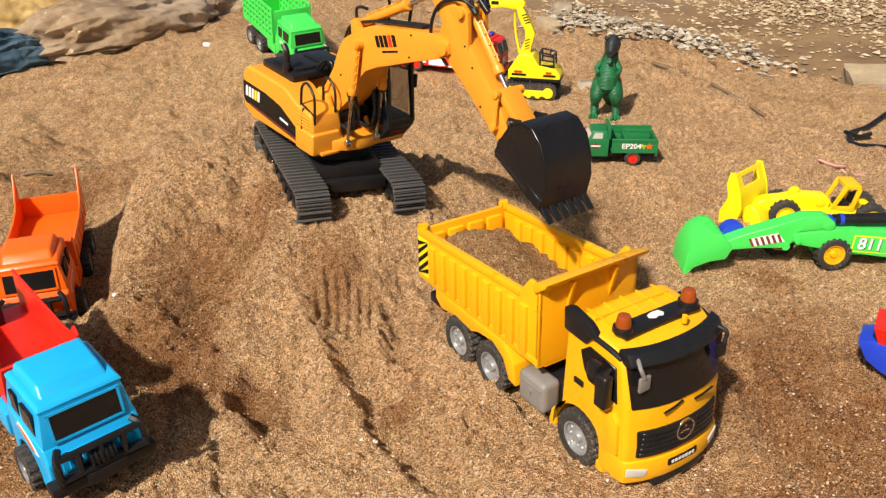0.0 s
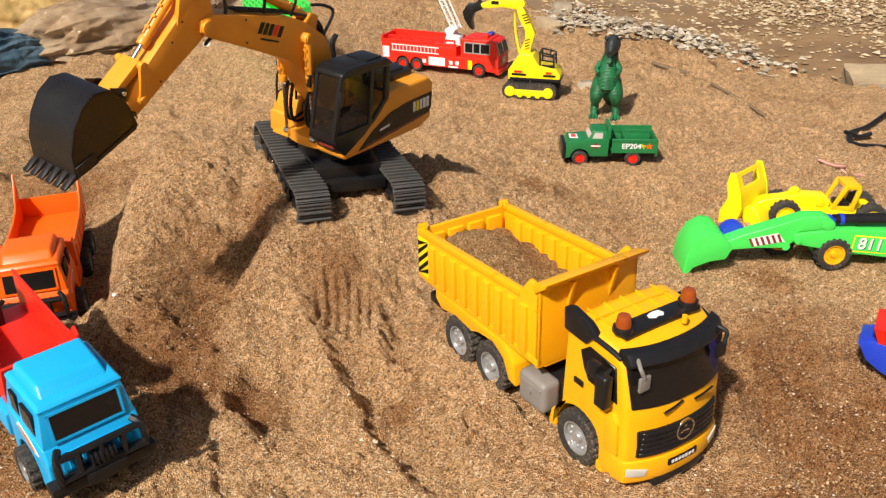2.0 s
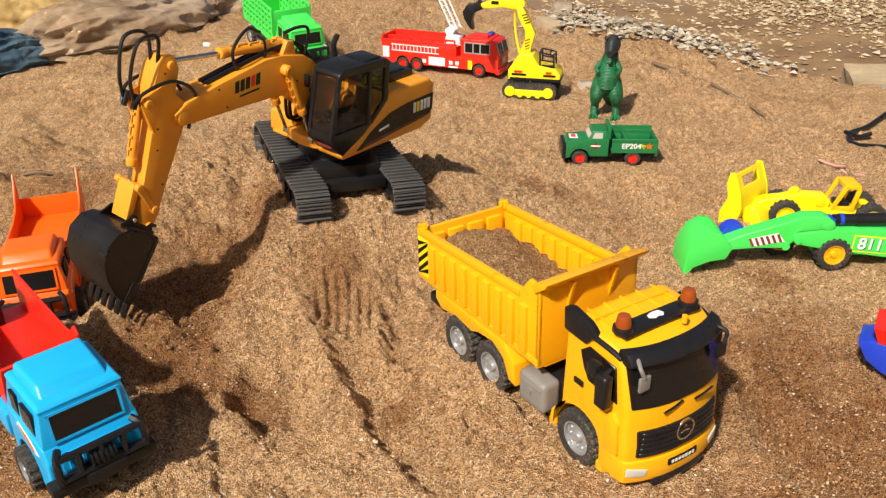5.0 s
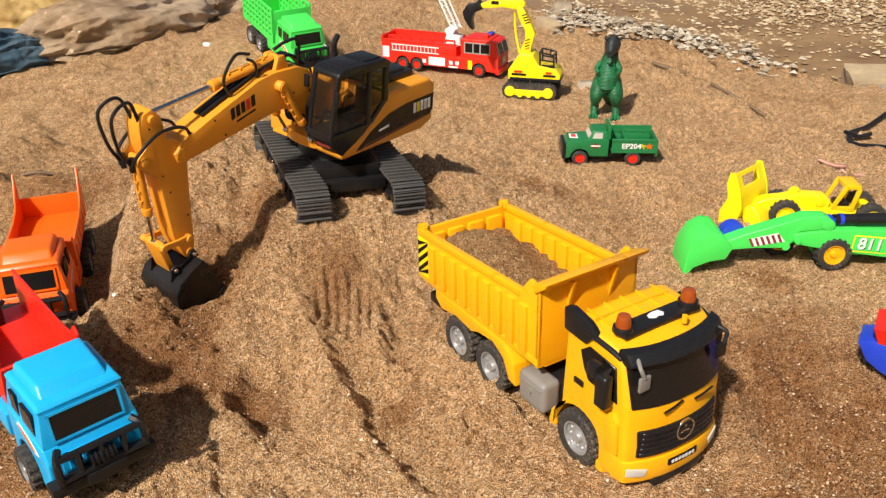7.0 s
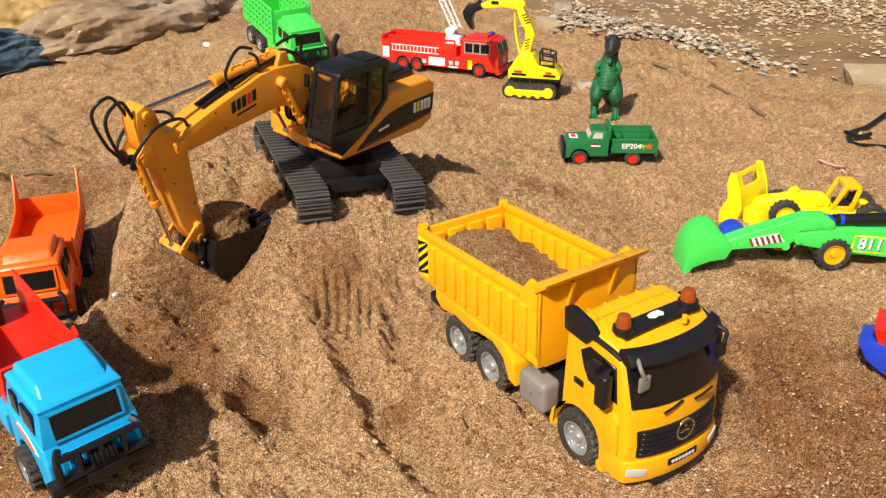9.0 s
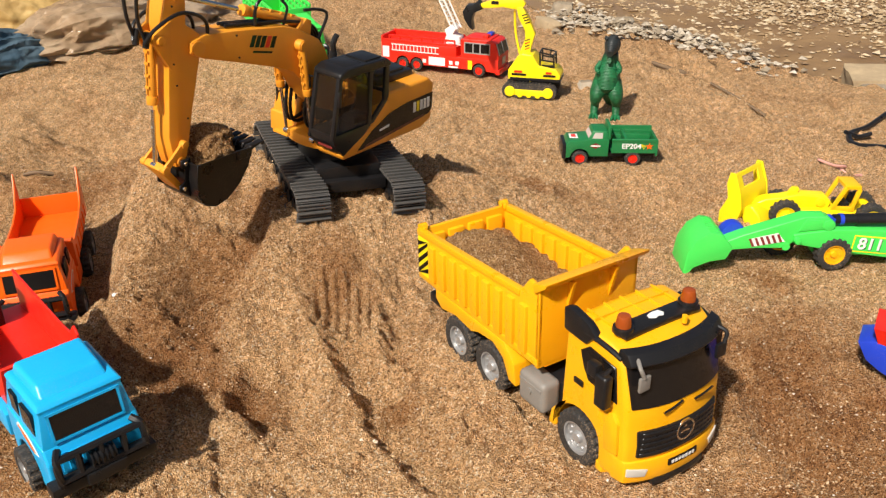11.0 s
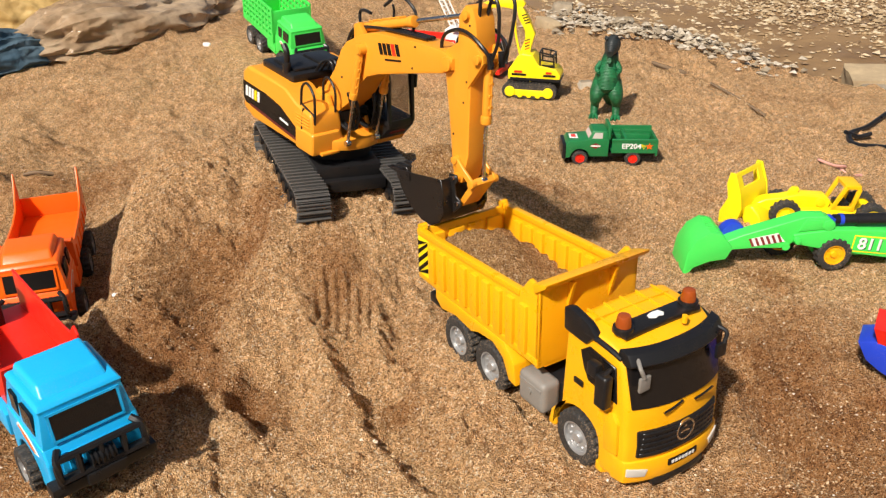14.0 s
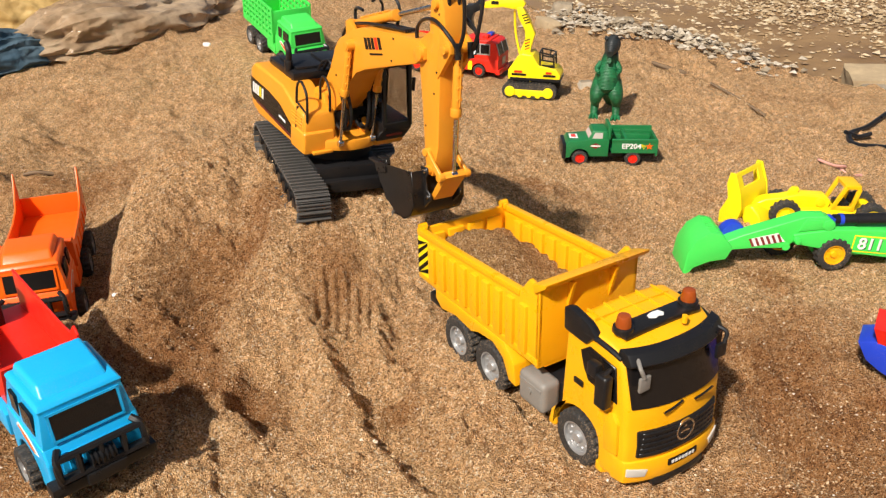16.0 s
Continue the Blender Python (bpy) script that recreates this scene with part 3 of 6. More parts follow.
    part("hose", join(*hs), BLACK, house, "black corrugated hydraulic hoses")
    part("hose", join(*[tube([(-0.035, y, 0.080), (-0.018, y * 0.8, 0.100), (0.000, y * 0.7, 0.104), (0.010, y * 0.6, 0.082)], 0.0022) for y in (-0.014, -0.004, 0.008, 0.017)]), BLACK, house)

    # boom
    bp = [(-0.016, 0.000), (-0.006, 0.012), (0.034, 0.033), (0.062, 0.056), (0.080, 0.064), (0.122, 0.066), (0.150, 0.062), (0.225, 0.036), (0.272, 0.018), (0.288, 0.004), (0.284, -0.009),
          (0.262, -0.009), (0.212, -0.001), (0.135, 0.010), (0.108, 0.011), (0.088, 0.004), (0.060, -0.014), (0.030, -0.022), (0.004, -0.030), (-0.010, -0.020)]
    boom = part("boom", join(prism(bp, -0.0195, 0.0195, 0.0022), rod((0, -0.0245, 0), (0, 0.0245, 0), 0.011, seg=20, bev=0.001), rod((L1, -0.0235, 0), (L1, 0.0235, 0), 0.0088, seg=20, bev=0.001),
                             rod((PIN_C[0], -0.030, PIN_C[1]), (PIN_C[0], 0.030, PIN_C[1]), 0.0075, seg=18, bev=0.001),
                             prism([(0.090, 0.060), (0.118, 0.060), (0.109, 0.083), (0.098, 0.083)], -0.014, -0.007, 0.001), prism([(0.090, 0.060), (0.118, 0.060), (0.109, 0.083), (0.098, 0.083)], 0.007, 0.014, 0.001)), AMBER, ex, "orange-yellow bent boom with black print")
    keyed["boom"] = boom
    for sg in (-1, 1):
        y = sg * 0.0198
        for k in range(5):
            x = 0.150 + 0.0086 * k if sg < 0 else 0.192 - 0.0086 * k
            zc = 0.034 - 0.24 * (x - 0.150)
            part("logo_bar", prism([(x, zc), (x + 0.0064, zc - 0.002), (x + 0.0072, zc + 0.013), (x + 0.0008, zc + 0.015)], y - 0.0003, y + 0.0003), REDP if k == 3 else BLACKG, boom)
        part("logo_bar", prism([(0.158, 0.0245), (0.190, 0.017), (0.190, 0.0195), (0.158, 0.027)], y - 0.0003, y + 0.0003), BLACKG, boom)
        part("rivet", join(*[rod((x, y - sg * 0.001, z), (x, y + sg * 0.001, z), 0.0013, seg=8) for x, z in ((0.05, 0.02), (0.21, 0.006), (0.225, 0.030), (0.09, 0.03))]), BLACK, boom)
    part("hose", join(*[tube([(0.055, y, 0.058), (0.085, y, 0.078), (0.135, y, 0.070), (0.190, y, 0.052), (0.235, y, 0.036)], 0.0022) for y in (-0.006, 0.000, 0.006)],
                      tube([(0.072, 0.012, 0.064), (0.075, 0.016, 0.098), (0.092, 0.012, 0.100), (0.112, 0.008, 0.092)], 0.0022),
                      tube([(0.190, 0.009, 0.050), (0.200, 0.012, 0.075), (0.178, 0.010, 0.100), (0.150, 0.004, 0.094)], 0.0022), tube([(0.145, 0.012, 0.064), (0.152, 0.016, 0.085), (0.160, 0.010, 0.092)], 0.0018)), BLACK, boom)
    # stick
    sp = [(-0.068, 0.034), (-0.056, 0.022), (-0.026, 0.017), (-0.016, -0.006), (0.002, -0.0095), (0.066, -0.008), (0.128, -0.0085), (0.146, -0.006), (0.147, 0.006), (0.135, 0.012),
          (0.110, 0.022), (0.040, 0.032), (0.012, 0.036), (-0.004, 0.044), (-0.022, 0.050), (-0.050, 0.050), (-0.064, 0.046)]
    stick = part("stick", prism(sp, -0.0150, 0.0150, 0.002), AMBER, ex, "orange-yellow dipper stick")
    for (px, pz), half_w, pr in (((L2, 0), 0.0195, 0.006), (PIN_K, 0.021, 0.0052), ((0, 0), 0.021, 0.008), (PIN_Q, 0.022, 0.0055), (PIN_P, 0.0195, 0.0055)):
        part("pin", rod((px, -half_w, pz), (px, half_w, pz), pr, seg=16, bev=0.0008), AMBER, stick)
    for ya, yb in ((-0.0165, -0.010), (0.010, 0.0165)):
        part("ram_bracket", prism([(-0.030, 0.040), (0.028, 0.030), (-0.002, 0.060), (-0.012, 0.060)], ya, yb, 0.001), AMBER, stick)
    keyed["stick"] = stick
    part("rivet", join(*[rod((x, sg * 0.0145, z), (x, sg * 0.0158, z), 0.0013, seg=8) for sg in (-1, 1) for x, z in ((0.045, 0.02), (0.085, -0.002), (-0.045, 0.04), (0.02, 0.028))]), BLACK, stick)
    part("hose", join(*[tube([(-0.052, y * 0.6, 0.046), (-0.082, y, 0.060), (-0.070, y * 1.3, 0.085), (-0.030, y, 0.080), (-0.004, y, 0.066)], 0.0022) for y in (-0.010, 0.010)],
                      *[tube([(0.012, y, -0.020), (-0.030, y * 1.4, -0.012), (-0.040, y * 2.0, 0.030), (-0.020, y * 1.8, 0.062), (0.0, y, 0.068)], 0.0022) for y in (-0.009, 0.011)],
                      *[rod((-0.014, y, 0.064), (0.004, y, 0.064), 0.0038) for y in (-0.009, 0.009)]), BLACK, stick)
    # bucket
    arc = [(-0.012, -0.096), (0.014, -0.090), (0.036, -0.077), (0.053, -0.059), (0.060, -0.040), (0.055, -0.022), (0.042, -0.011), (0.020, -0.007), (-0.001, -0.006)]
    inner = [(-0.012, -0.0935), (0.013, -0.0875), (0.034, -0.075), (0.0505, -0.058), (0.057, -0.040), (0.0525, -0.0235), (0.041, -0.0135), (0.020, -0.0098), (0.000, -0.009)]
    hw = 0.0378
    plate = [*arc, (-0.0055, -0.050)]
    shell = prism(arc + inner[::-1], -hw, hw, 0.0006, 1)
    bucket = part("bucket", join(shell, prism(plate, -hw, -hw + 0.0022, 0.0005, 1), prism(plate, hw - 0.0022, hw, 0.0005, 1)), BUCKETM, ex, "worn black bucket with six teeth")
    keyed["bucket"] = bucket
    tooth = None
    for k in range(6):
        y = -hw + 0.0045 + k * (2 * hw - 0.009) / 5
        m = Matrix.Translation((0, y, 0))
        if tooth is None:
            tooth = part("tooth", prism([(-0.010, -0.090), (-0.006, -0.089), (-0.0155, -0.113), (-0.0175, -0.113), (-0.0135, -0.092)], -0.0044, 0.0044, 0.0006, 1), BUCKETM, bucket, m=m)
        else:
            again(tooth, "tooth", bucket, m)
    for sg in (-1, 1):
        y = sg * (hw + 0.0008)
        part("side_cutter", join(prism([(-0.0125, -0.094), (0.000, -0.092), (0.002, -0.068), (-0.0105, -0.066)], y - 0.001, y + 0.001, 0.0004, 1),
                                 *[rod((x, y, z), (x, y + sg * 0.0022, z), 0.0018, seg=8) for x, z in ((-0.006, -0.072), (-0.004, -0.086))]), BUCKETM, bucket)
        part("edge_rib", prism([(-0.0022, -0.010), (0.0022, -0.010), (-0.0058, -0.066), (-0.0095, -0.066)], y - 0.0006, y + 0.0006), BUCKETM, bucket)
        ear = [(-0.006, -0.008), (0.046, -0.012), (0.040, -0.002), (0.0365, 0.0055), (0.029, 0.0060), (0.024, -0.001), (0.008, 0.000), (0.005, 0.006), (-0.004, 0.006)]
        part("bucket_ear", join(prism(ear, sg * 0.021 - 0.0013, sg * 0.021 + 0.0013, 0.0006, 1)), BUCKETM, bucket)
        for x in (0.0, NL):
            part("pin", rod((x, sg * 0.020, 0), (x, sg * 0.0250, 0), 0.0030, seg=10, bev=0.0006), STEEL, bucket)
    # links and rams
    rock = part("rocker_link", join(prism([(-0.005, -0.003), (0.0, -0.005), (0.020, -0.004), (KM, -0.0048), (KM + 0.005, 0), (KM, 0.0048), (0.02, 0.004), (0, 0.005)], 0.0165, 0.0205, 0.0008, 1),
                                    rod((KM, 0.015, 0), (KM, 0.0225, 0), 0.0052, seg=14, bev=0.0006), rod((0, 0.016, 0), (0, 0.0225, 0), 0.0050, seg=14, bev=0.0006)), AMBER, ex)
    rock2 = part("rocker_link", join(prism([(-0.005, -0.003), (0.0, -0.005), (0.020, -0.004), (KM, -0.0048), (KM + 0.005, 0), (KM, 0.0048), (0.02, 0.004), (0, 0.005)], -0.0205, -0.0165, 0.0008, 1),
                                     rod((KM, -0.0225, 0), (KM, -0.015, 0), 0.0052, seg=14, bev=0.0006), rod((0, -0.0225, 0), (0, -0.016, 0), 0.0050, seg=14, bev=0.0006)), AMBER, ex)
    link = part("bucket_link", join(prism([(-0.004, -0.005), (MN + 0.004, -0.004), (MN + 0.004, 0.004), (-0.004, 0.005)], -0.0145, 0.0145, 0.0015), rod((0, -0.0195, 0), (0, 0.0195, 0), 0.0042)), AMBER, ex)
    keyed["rocker"], keyed["rocker_b"], keyed["link"] = rock, rock2, link

    def ram(name, length, r, label=""):
        steps = [rod((0.004, 0, 0), (length, 0, 0), r, seg=14, bev=0.0008), rod((length - 0.009, 0, 0), (length + 0.001, 0, 0), r * 1.22, seg=14, bev=0.0008), rod((0, -r * 1.1, 0), (0, r * 1.1, 0), r * 1.1, seg=12)]
        for k in range(4):
            x = length * (0.2 + 0.18 * k)
            steps.append(box(x - 0.0018, x + 0.0018, -r * 0.6, r * 0.6, r * 0.8, r * 1.3, 0.0005, 1))
        steps.append(tube([(length * 0.12, 0, r * 1.2), (length * 0.85, 0, r * 1.2)], 0.0011, 6, 2))
        return part(name, join(*steps), AMBER, ex)

    def shaft(length, r):
        return part("piston_rod", join(rod((0.003, 0, 0), (length, 0, 0), r, seg=12), rod((0, -r * 1.6, 0), (0, r * 1.6, 0), r * 1.8, seg=12)), STEEL, ex, "bright steel piston rod")

    for k, y in (("boom_ram", -0.0255), ("boom_ram_b", 0.0255)):
        keyed[k] = ram("boom_cylinder", 0.072, 0.0052)
        keyed[k + "_rod"] = shaft(0.070, 0.0024)
    keyed["arm_ram"], keyed["arm_ram_rod"] = ram("arm_cylinder", 0.108, 0.0062), shaft(0.108, 0.0030)
    keyed["bucket_ram"], keyed["bucket_ram_rod"] = ram("bucket_cylinder", 0.078, 0.0056), shaft(0.070, 0.0026)
    return ex, keyed


EXCAVATOR, MOVING = excavator()


def turned(v, a):
    c, s = math.cos(radians(a)), math.sin(radians(a))
    return (v[0] * c - v[1] * s, v[0] * s + v[1] * c)


def plus(a, b):
    return (a[0] + b[0], a[1] + b[1])


def arm_poses(slew, a, b, c):
    """Poses of the arm's pieces in the excavator's space."""
    H = pose(0, 0, ZS, 0, 0, slew)

    def at(p, ang, y=BY):
        return H @ Matrix.Translation((p[0], y, p[1])) @ Matrix.Rotation(-radians(ang), 4, "Y")

    def aim(p, q, y=BY):
        return at(p, math.degrees(math.atan2(q[1] - p[1], q[0] - p[0])), y)
    F = (FX, FZ)
    S = plus(F, turned((L1, 0), a))
    B = plus(S, turned((L2, 0), b))
    K, P, Q = (plus(S, turned(p, b)) for p in (PIN_K, PIN_P, PIN_Q))
    N = plus(B, turned((NL, 0), c))
    C, A = plus(F, turned(PIN_C, a)), plus(F, turned(PIN_A, a))
    dx, dz = N[0] - K[0], N[1] - K[1]
    d = min(math.hypot(dx, dz), KM + MN - 0.0005)
    ang = math.degrees(math.atan2(dz, dx)) + math.degrees(math.acos(max(-1, min(1, (KM ** 2 + d ** 2 - MN ** 2) / (2 * KM * d)))))
    M = plus(K, turned((KM, 0), ang))
    R = PIN_R
    return {"house": H, "boom": at(F, a), "stick": at(S, b), "bucket": at(B, c), "rocker": aim(K, M), "rocker_b": aim(K, M), "link": aim(M, N),
            "boom_ram": aim(C, R, BY - 0.0255), "boom_ram_rod": aim(R, C, BY - 0.0255), "boom_ram_b": aim(C, R, BY + 0.0255), "boom_ram_b_rod": aim(R, C, BY + 0.0255),
            "arm_ram": aim(A, P), "arm_ram_rod": aim(P, A), "bucket_ram": aim(Q, M), "bucket_ram_rod": aim(M, Q)}


def glide(rows, t):
    """Values at t between rows, with no overshoot."""
    ts = [r[0] for r in rows]
    i = max(0, min(len(rows) - 2, sum(1 for v in ts if v <= t) - 1))
    out = []
    for k in range(1, len(rows[0])):
        def slope(j):
            if j <= 0 or j >= len(rows) - 1:
                return 0.0
            d0 = (rows[j][k] - rows[j - 1][k]) / (ts[j] - ts[j - 1])
            d1 = (rows[j + 1][k] - rows[j][k]) / (ts[j + 1] - ts[j])
            return 0.0 if d0 * d1 <= 0 else 2 * d0 * d1 / (d0 + d1)
        h = ts[i + 1] - ts[i]
        u = min(1, max(0, (t - ts[i]) / h))
        out.append((2 * u ** 3 - 3 * u ** 2 + 1) * rows[i][k] + (u ** 3 - 2 * u ** 2 + u) * h * slope(i) + (3 * u ** 2 - 2 * u ** 3) * rows[i + 1][k] + (u ** 3 - u ** 2) * h * slope(i + 1))
    return out


# sand heaped in the bucket; before it is dug it lies in the pile
def load_mesh():
    b = bmesh.new()
    bmesh.ops.create_icosphere(b, subdivisions=5, radius=1.0)
    for v in b.verts:
        p = v.co.copy()
        k = 1 + 0.20 * noise.noise(p * 1.7) + 0.10 * noise.noise(p * 4.5) + 0.05 * noise.noise(p * 11) + 0.03 * noise.noise(p * 25)
        v.co = Vector((p.x * 0.031, p.y * 0.033, p.z * 0.040)) * k
    return b


LOAD = tagged(new("sand_load", mesh_of("sand_load", load_mesh(), DAMP)), "damp brown clod of sand scooped from the pile", "sand")


# ---- dump truck ----
def wheel_set(parent, spots, r, wid, tyre_mat, rim_mat, lugs=22, spokes=10):
    """Tyres with lugs on dished rims; spots: x, y of the wheel's middle and its outer side."""
    ring = []
    n = lugs * 4
    for k in range(n):
        a = 2 * math.pi * k / n
        t0, t1 = (1.02 * r if k % 4 < 2 else 0.94 * r), (1.02 * r if (k + 2) % 4 < 2 else 0.94 * r)
        prof = [(0.62 * r, -wid / 2), (0.92 * r, -wid / 2), (t0, -wid * 0.42), (t0, -wid * 0.04), (t1, wid * 0.04), (t1, wid * 0.42), (0.92 * r, wid / 2), (0.62 * r, wid / 2)]
        ring.append([(p * math.cos(a), y, p * math.sin(a)) for p, y in prof])
    tb = loft(ring + [ring[0]], close=False)
    bmesh.ops.remove_doubles(tb, verts=tb.verts, dist=1e-6)
    tyre_me = mesh_of("tyre", tb, tyre_mat)
    rb = [rod((0, -wid * 0.36, 0), (0, wid * 0.30, 0), 0.64 * r, seg=24, bev=0.03 * r), rod((0, wid * 0.25, 0), (0, wid * 0.46, 0), 0.24 * r, 0.18 * r, seg=14, bev=0.02 * r)]
    for k in range(spokes):
        a = 2 * math.pi * k / spokes
        rb.append(rod((0.42 * r * math.cos(a), wid * 0.24, 0.42 * r * math.sin(a)), (0.42 * r * math.cos(a), wid * 0.36, 0.42 * r * math.sin(a)), 0.07 * r, seg=7))
    outer = []
    for k in range(24):
        a = 2 * math.pi * k / 24
        outer.append([(q * math.cos(a), y, q * math.sin(a)) for q, y in ((0.56 * r, wid * 0.20), (0.56 * r, wid * 0.47), (0.65 * r, wid * 0.47), (0.65 * r, wid * 0.20))])
    lip = loft(outer + [outer[0]], close=False)
    rim_me = mesh_of("rim", join(*rb, lip), rim_mat)
    for x, y, sg in spots:
        m = Matrix.Translation((x, y, r)) @ Matrix.Rotation(0 if sg > 0 else math.pi, 4, "Z") @ Matrix.Rotation(random.uniform(0, 1), 4, "Y")
        tyre = new("wheel", tyre_me)
        tyre.parent, tyre.matrix_basis = parent, m
        rim = new("rim", rim_me)
        rim.parent = tyre
    return tyre_me


def bowed(b):
    """A wide front, rounded back towards its sides."""
    for k in range(-5, 6):
        bmesh.ops.bisect_plane(b, geom=b.verts[:] + b.edges[:] + b.faces[:], plane_co=(0, 0.0115 * k, 0), plane_no=(0, 1, 0))
    for v in b.verts:
        v.co.x += (0.0045 - 0.0160 * (abs(v.co.y) / 0.0665) ** 2.4) * float(ease((v.co.x - 0.025) / 0.03))
    return b


def dump_truck():
    tk = thing("dump_truck", pose(*TRUCK), "golden-yellow toy dump truck loaded with sand on its bed", "toy truck")
    r = 0.031
    part("chassis", join(box(-0.29, 0.05, -0.026, -0.014, 0.036, 0.056, 0.002), box(-0.29, 0.05, 0.014, 0.026, 0.036, 0.056, 0.002), box(-0.25, -0.13, -0.05, 0.05, 0.026, 0.036, 0.002),
                         box(-0.012, 0.012, -0.05, 0.05, 0.026, 0.036, 0.002), box(-0.30, -0.285, -0.05, 0.05, 0.034, 0.060, 0.003), box(-0.13, -0.05, -0.045, 0.045, 0.03, 0.06, 0.003)), BLACK, tk)
    wheel_set(tk, [(x, sg * 0.0565, sg) for x in (0, -0.157, -0.226) for sg in (-1, 1)], r, 0.026, RUBBER, RIMG)
    # bed
    yb, x0, x1, z0, z1, th = 0.0694, -0.316, -0.067, 0.084, 0.151, 0.0055
    bed = part("dump_bed", join(box(x0 + 0.004, x1, -yb + 0.010, yb - 0.010, z0 - 0.006, z0 + 0.002, 0.002)), TRUCKY, tk, "golden-yellow tipping bed with ribbed sides")
    for sg in (-1, 1):
        y0, y1 = (yb - th, yb) if sg > 0 else (-yb, -yb + th)
        side = [(x0, z0), (x1, z0), (x1, z1 + 0.028), (x1 - 0.018, z1 + 0.034), (x1 - 0.034, z1 + 0.013), (x0, z1)]
        part("side_wall", join(prism(side, y0, y1, 0.0015), prism([(x0, z1 - 0.007), (x1 - 0.034, z1 + 0.006), (x1 - 0.034, z1 + 0.014), (x0, z1 + 0.0015)], y0 - 0.0015, y1 + 0.0015, 0.001),
                               prism([(x0, z0 - 0.001), (x1, z0 - 0.001), (x1, z0 + 0.008), (x0, z0 + 0.007)], y0 - 0.0008, y1 + 0.0012, 0.001)), TRUCKY, bed)
        ys = yb if sg > 0 else -yb
        rib = None
        for k in range(9):
            x = x0 + 0.030 + k * 0.0235
            top = 0.048 + 0.0014 * k
            part("rib", prism([(0, 0.0), (0.0125, 0.0), (0.0125, top), (0, top)], ys - 0.0045, ys + 0.0045, 0.0012, 2), TRUCKY, bed, m=Matrix.Translation((x, 0, z0 + 0.008)))
            yi = (ys - sg * th)
            part("inner_panel", prism([(0, 0), (0.0150, 0), (0.0150, 0.049 + 0.0014 * k), (0, 0.048 + 0.0014 * k)], yi - 0.0050, yi + 0.0050, 0.0016, 2), TRUCKY, bed, m=Matrix.Translation((x - 0.001, 0, z0 + 0.008)))
    part("tailgate", join(box(x0 - 0.002, x0 + 0.004, -yb + th, yb - th, z0 + 0.004, z1 - 0.001, 0.0015), *[box(x0 - 0.0045, x0 + 0.0090, y - 0.0115, y + 0.0115, z0 + 0.010, z1 - 0.010, 0.0015, 2) for y in (-0.045, -0.015, 0.015, 0.045)]), TRUCKY, bed)
    for sg in (-1, 1):
        part("hinge", join(rod((x0 + 0.002, sg * 0.058, z1 + 0.003), (x0 + 0.002, sg * 0.068, z1 + 0.003), 0.0045), box(x0 - 0.002, x0 + 0.010, sg * 0.063 - 0.003, sg * 0.063 + 0.003, z1 - 0.004, z1 + 0.004, 0.001)), TRUCKY, bed)
    part("headboard", join(box(x1 - th, x1, -yb, yb, z0 - 0.004, z1 + 0.030, 0.0015), prism([(x1 - 0.006, z1 + 0.022), (x1 + 0.012, z1 + 0.036), (x1 + 0.015, z1 + 0.042), (x1 - 0.010, z1 + 0.033)], -yb - 0.003, yb + 0.003, 0.0015),
                           *[prism([(x1, z1 - 0.01), (x1 + 0.010, z1 + 0.030), (x1, z1 + 0.028)], y - 0.002, y + 0.002) for y in (-0.03, 0.03)]), TRUCKY, bed)
    part("warning_panel", box(x0 + 0.0015, x0 + 0.0255, -yb - 0.0012, -yb + 0.0002, z0 + 0.006, z1 - 0.008, 0.0004, 1), YELLOWP, bed, "lemon-yellow warning panel")
    lo, hi = z0 + 0.0065, z1 - 0.0085
    for k in range(5):
        z = z0 - 0.006 + k * 0.0130
        edge = [(x0 + 0.002, z), (x0 + 0.025, z + 0.020), (x0 + 0.025, z + 0.0265), (x0 + 0.002, z + 0.0065)]
        part("hazard_stripe", prism([(a, max(lo + 0.0004 * q, min(hi - 0.0004 * q, b))) for q, (a, b) in enumerate(edge)], -yb - 0.0018, -yb - 0.0008), BLACKG, bed, "black diagonal warning stripe")
    # heaped sand, not a part of the truck
    n = 120
    xs, ys = np.linspace(x0 + 0.006, x1 - 0.008, n), np.linspace(-yb + 0.0075, yb - 0.0075, n // 2)
    X, Y = np.meshgrid(xs, ys)
    Z = 0.106 + 0.046 * np.exp(-(((X + 0.235) / 0.085) ** 2 + ((Y + 0.012) / 0.060) ** 2)) + 0.006 * np.exp(-(((X + 0.30) / 0.03) ** 2)) + 0.008 * fbm(X, Y, 0.03, 71, 4, 0.6) + 0.0050 * fbm(X, Y, 0.008, 75, 3)
    cargo = tagged(sheet("sand_cargo", xs, ys, Z, DAMP), "damp brown sand heaped in the yellow truck bed", "sand")
    cargo.matrix_basis = pose(*TRUCK)
    skirt = bmesh.new()
    skirt.from_mesh(cargo.data)
    rim = [e for e in skirt.edges if e.is_boundary]
    geo = bmesh.ops.extrude_edge_only(skirt, edges=rim)["geom"]
    for v in geo:
        if isinstance(v, bmesh.types.BMVert):
            v.co.z = 0.088
    skirt.to_mesh(cargo.data)
    skirt.free()
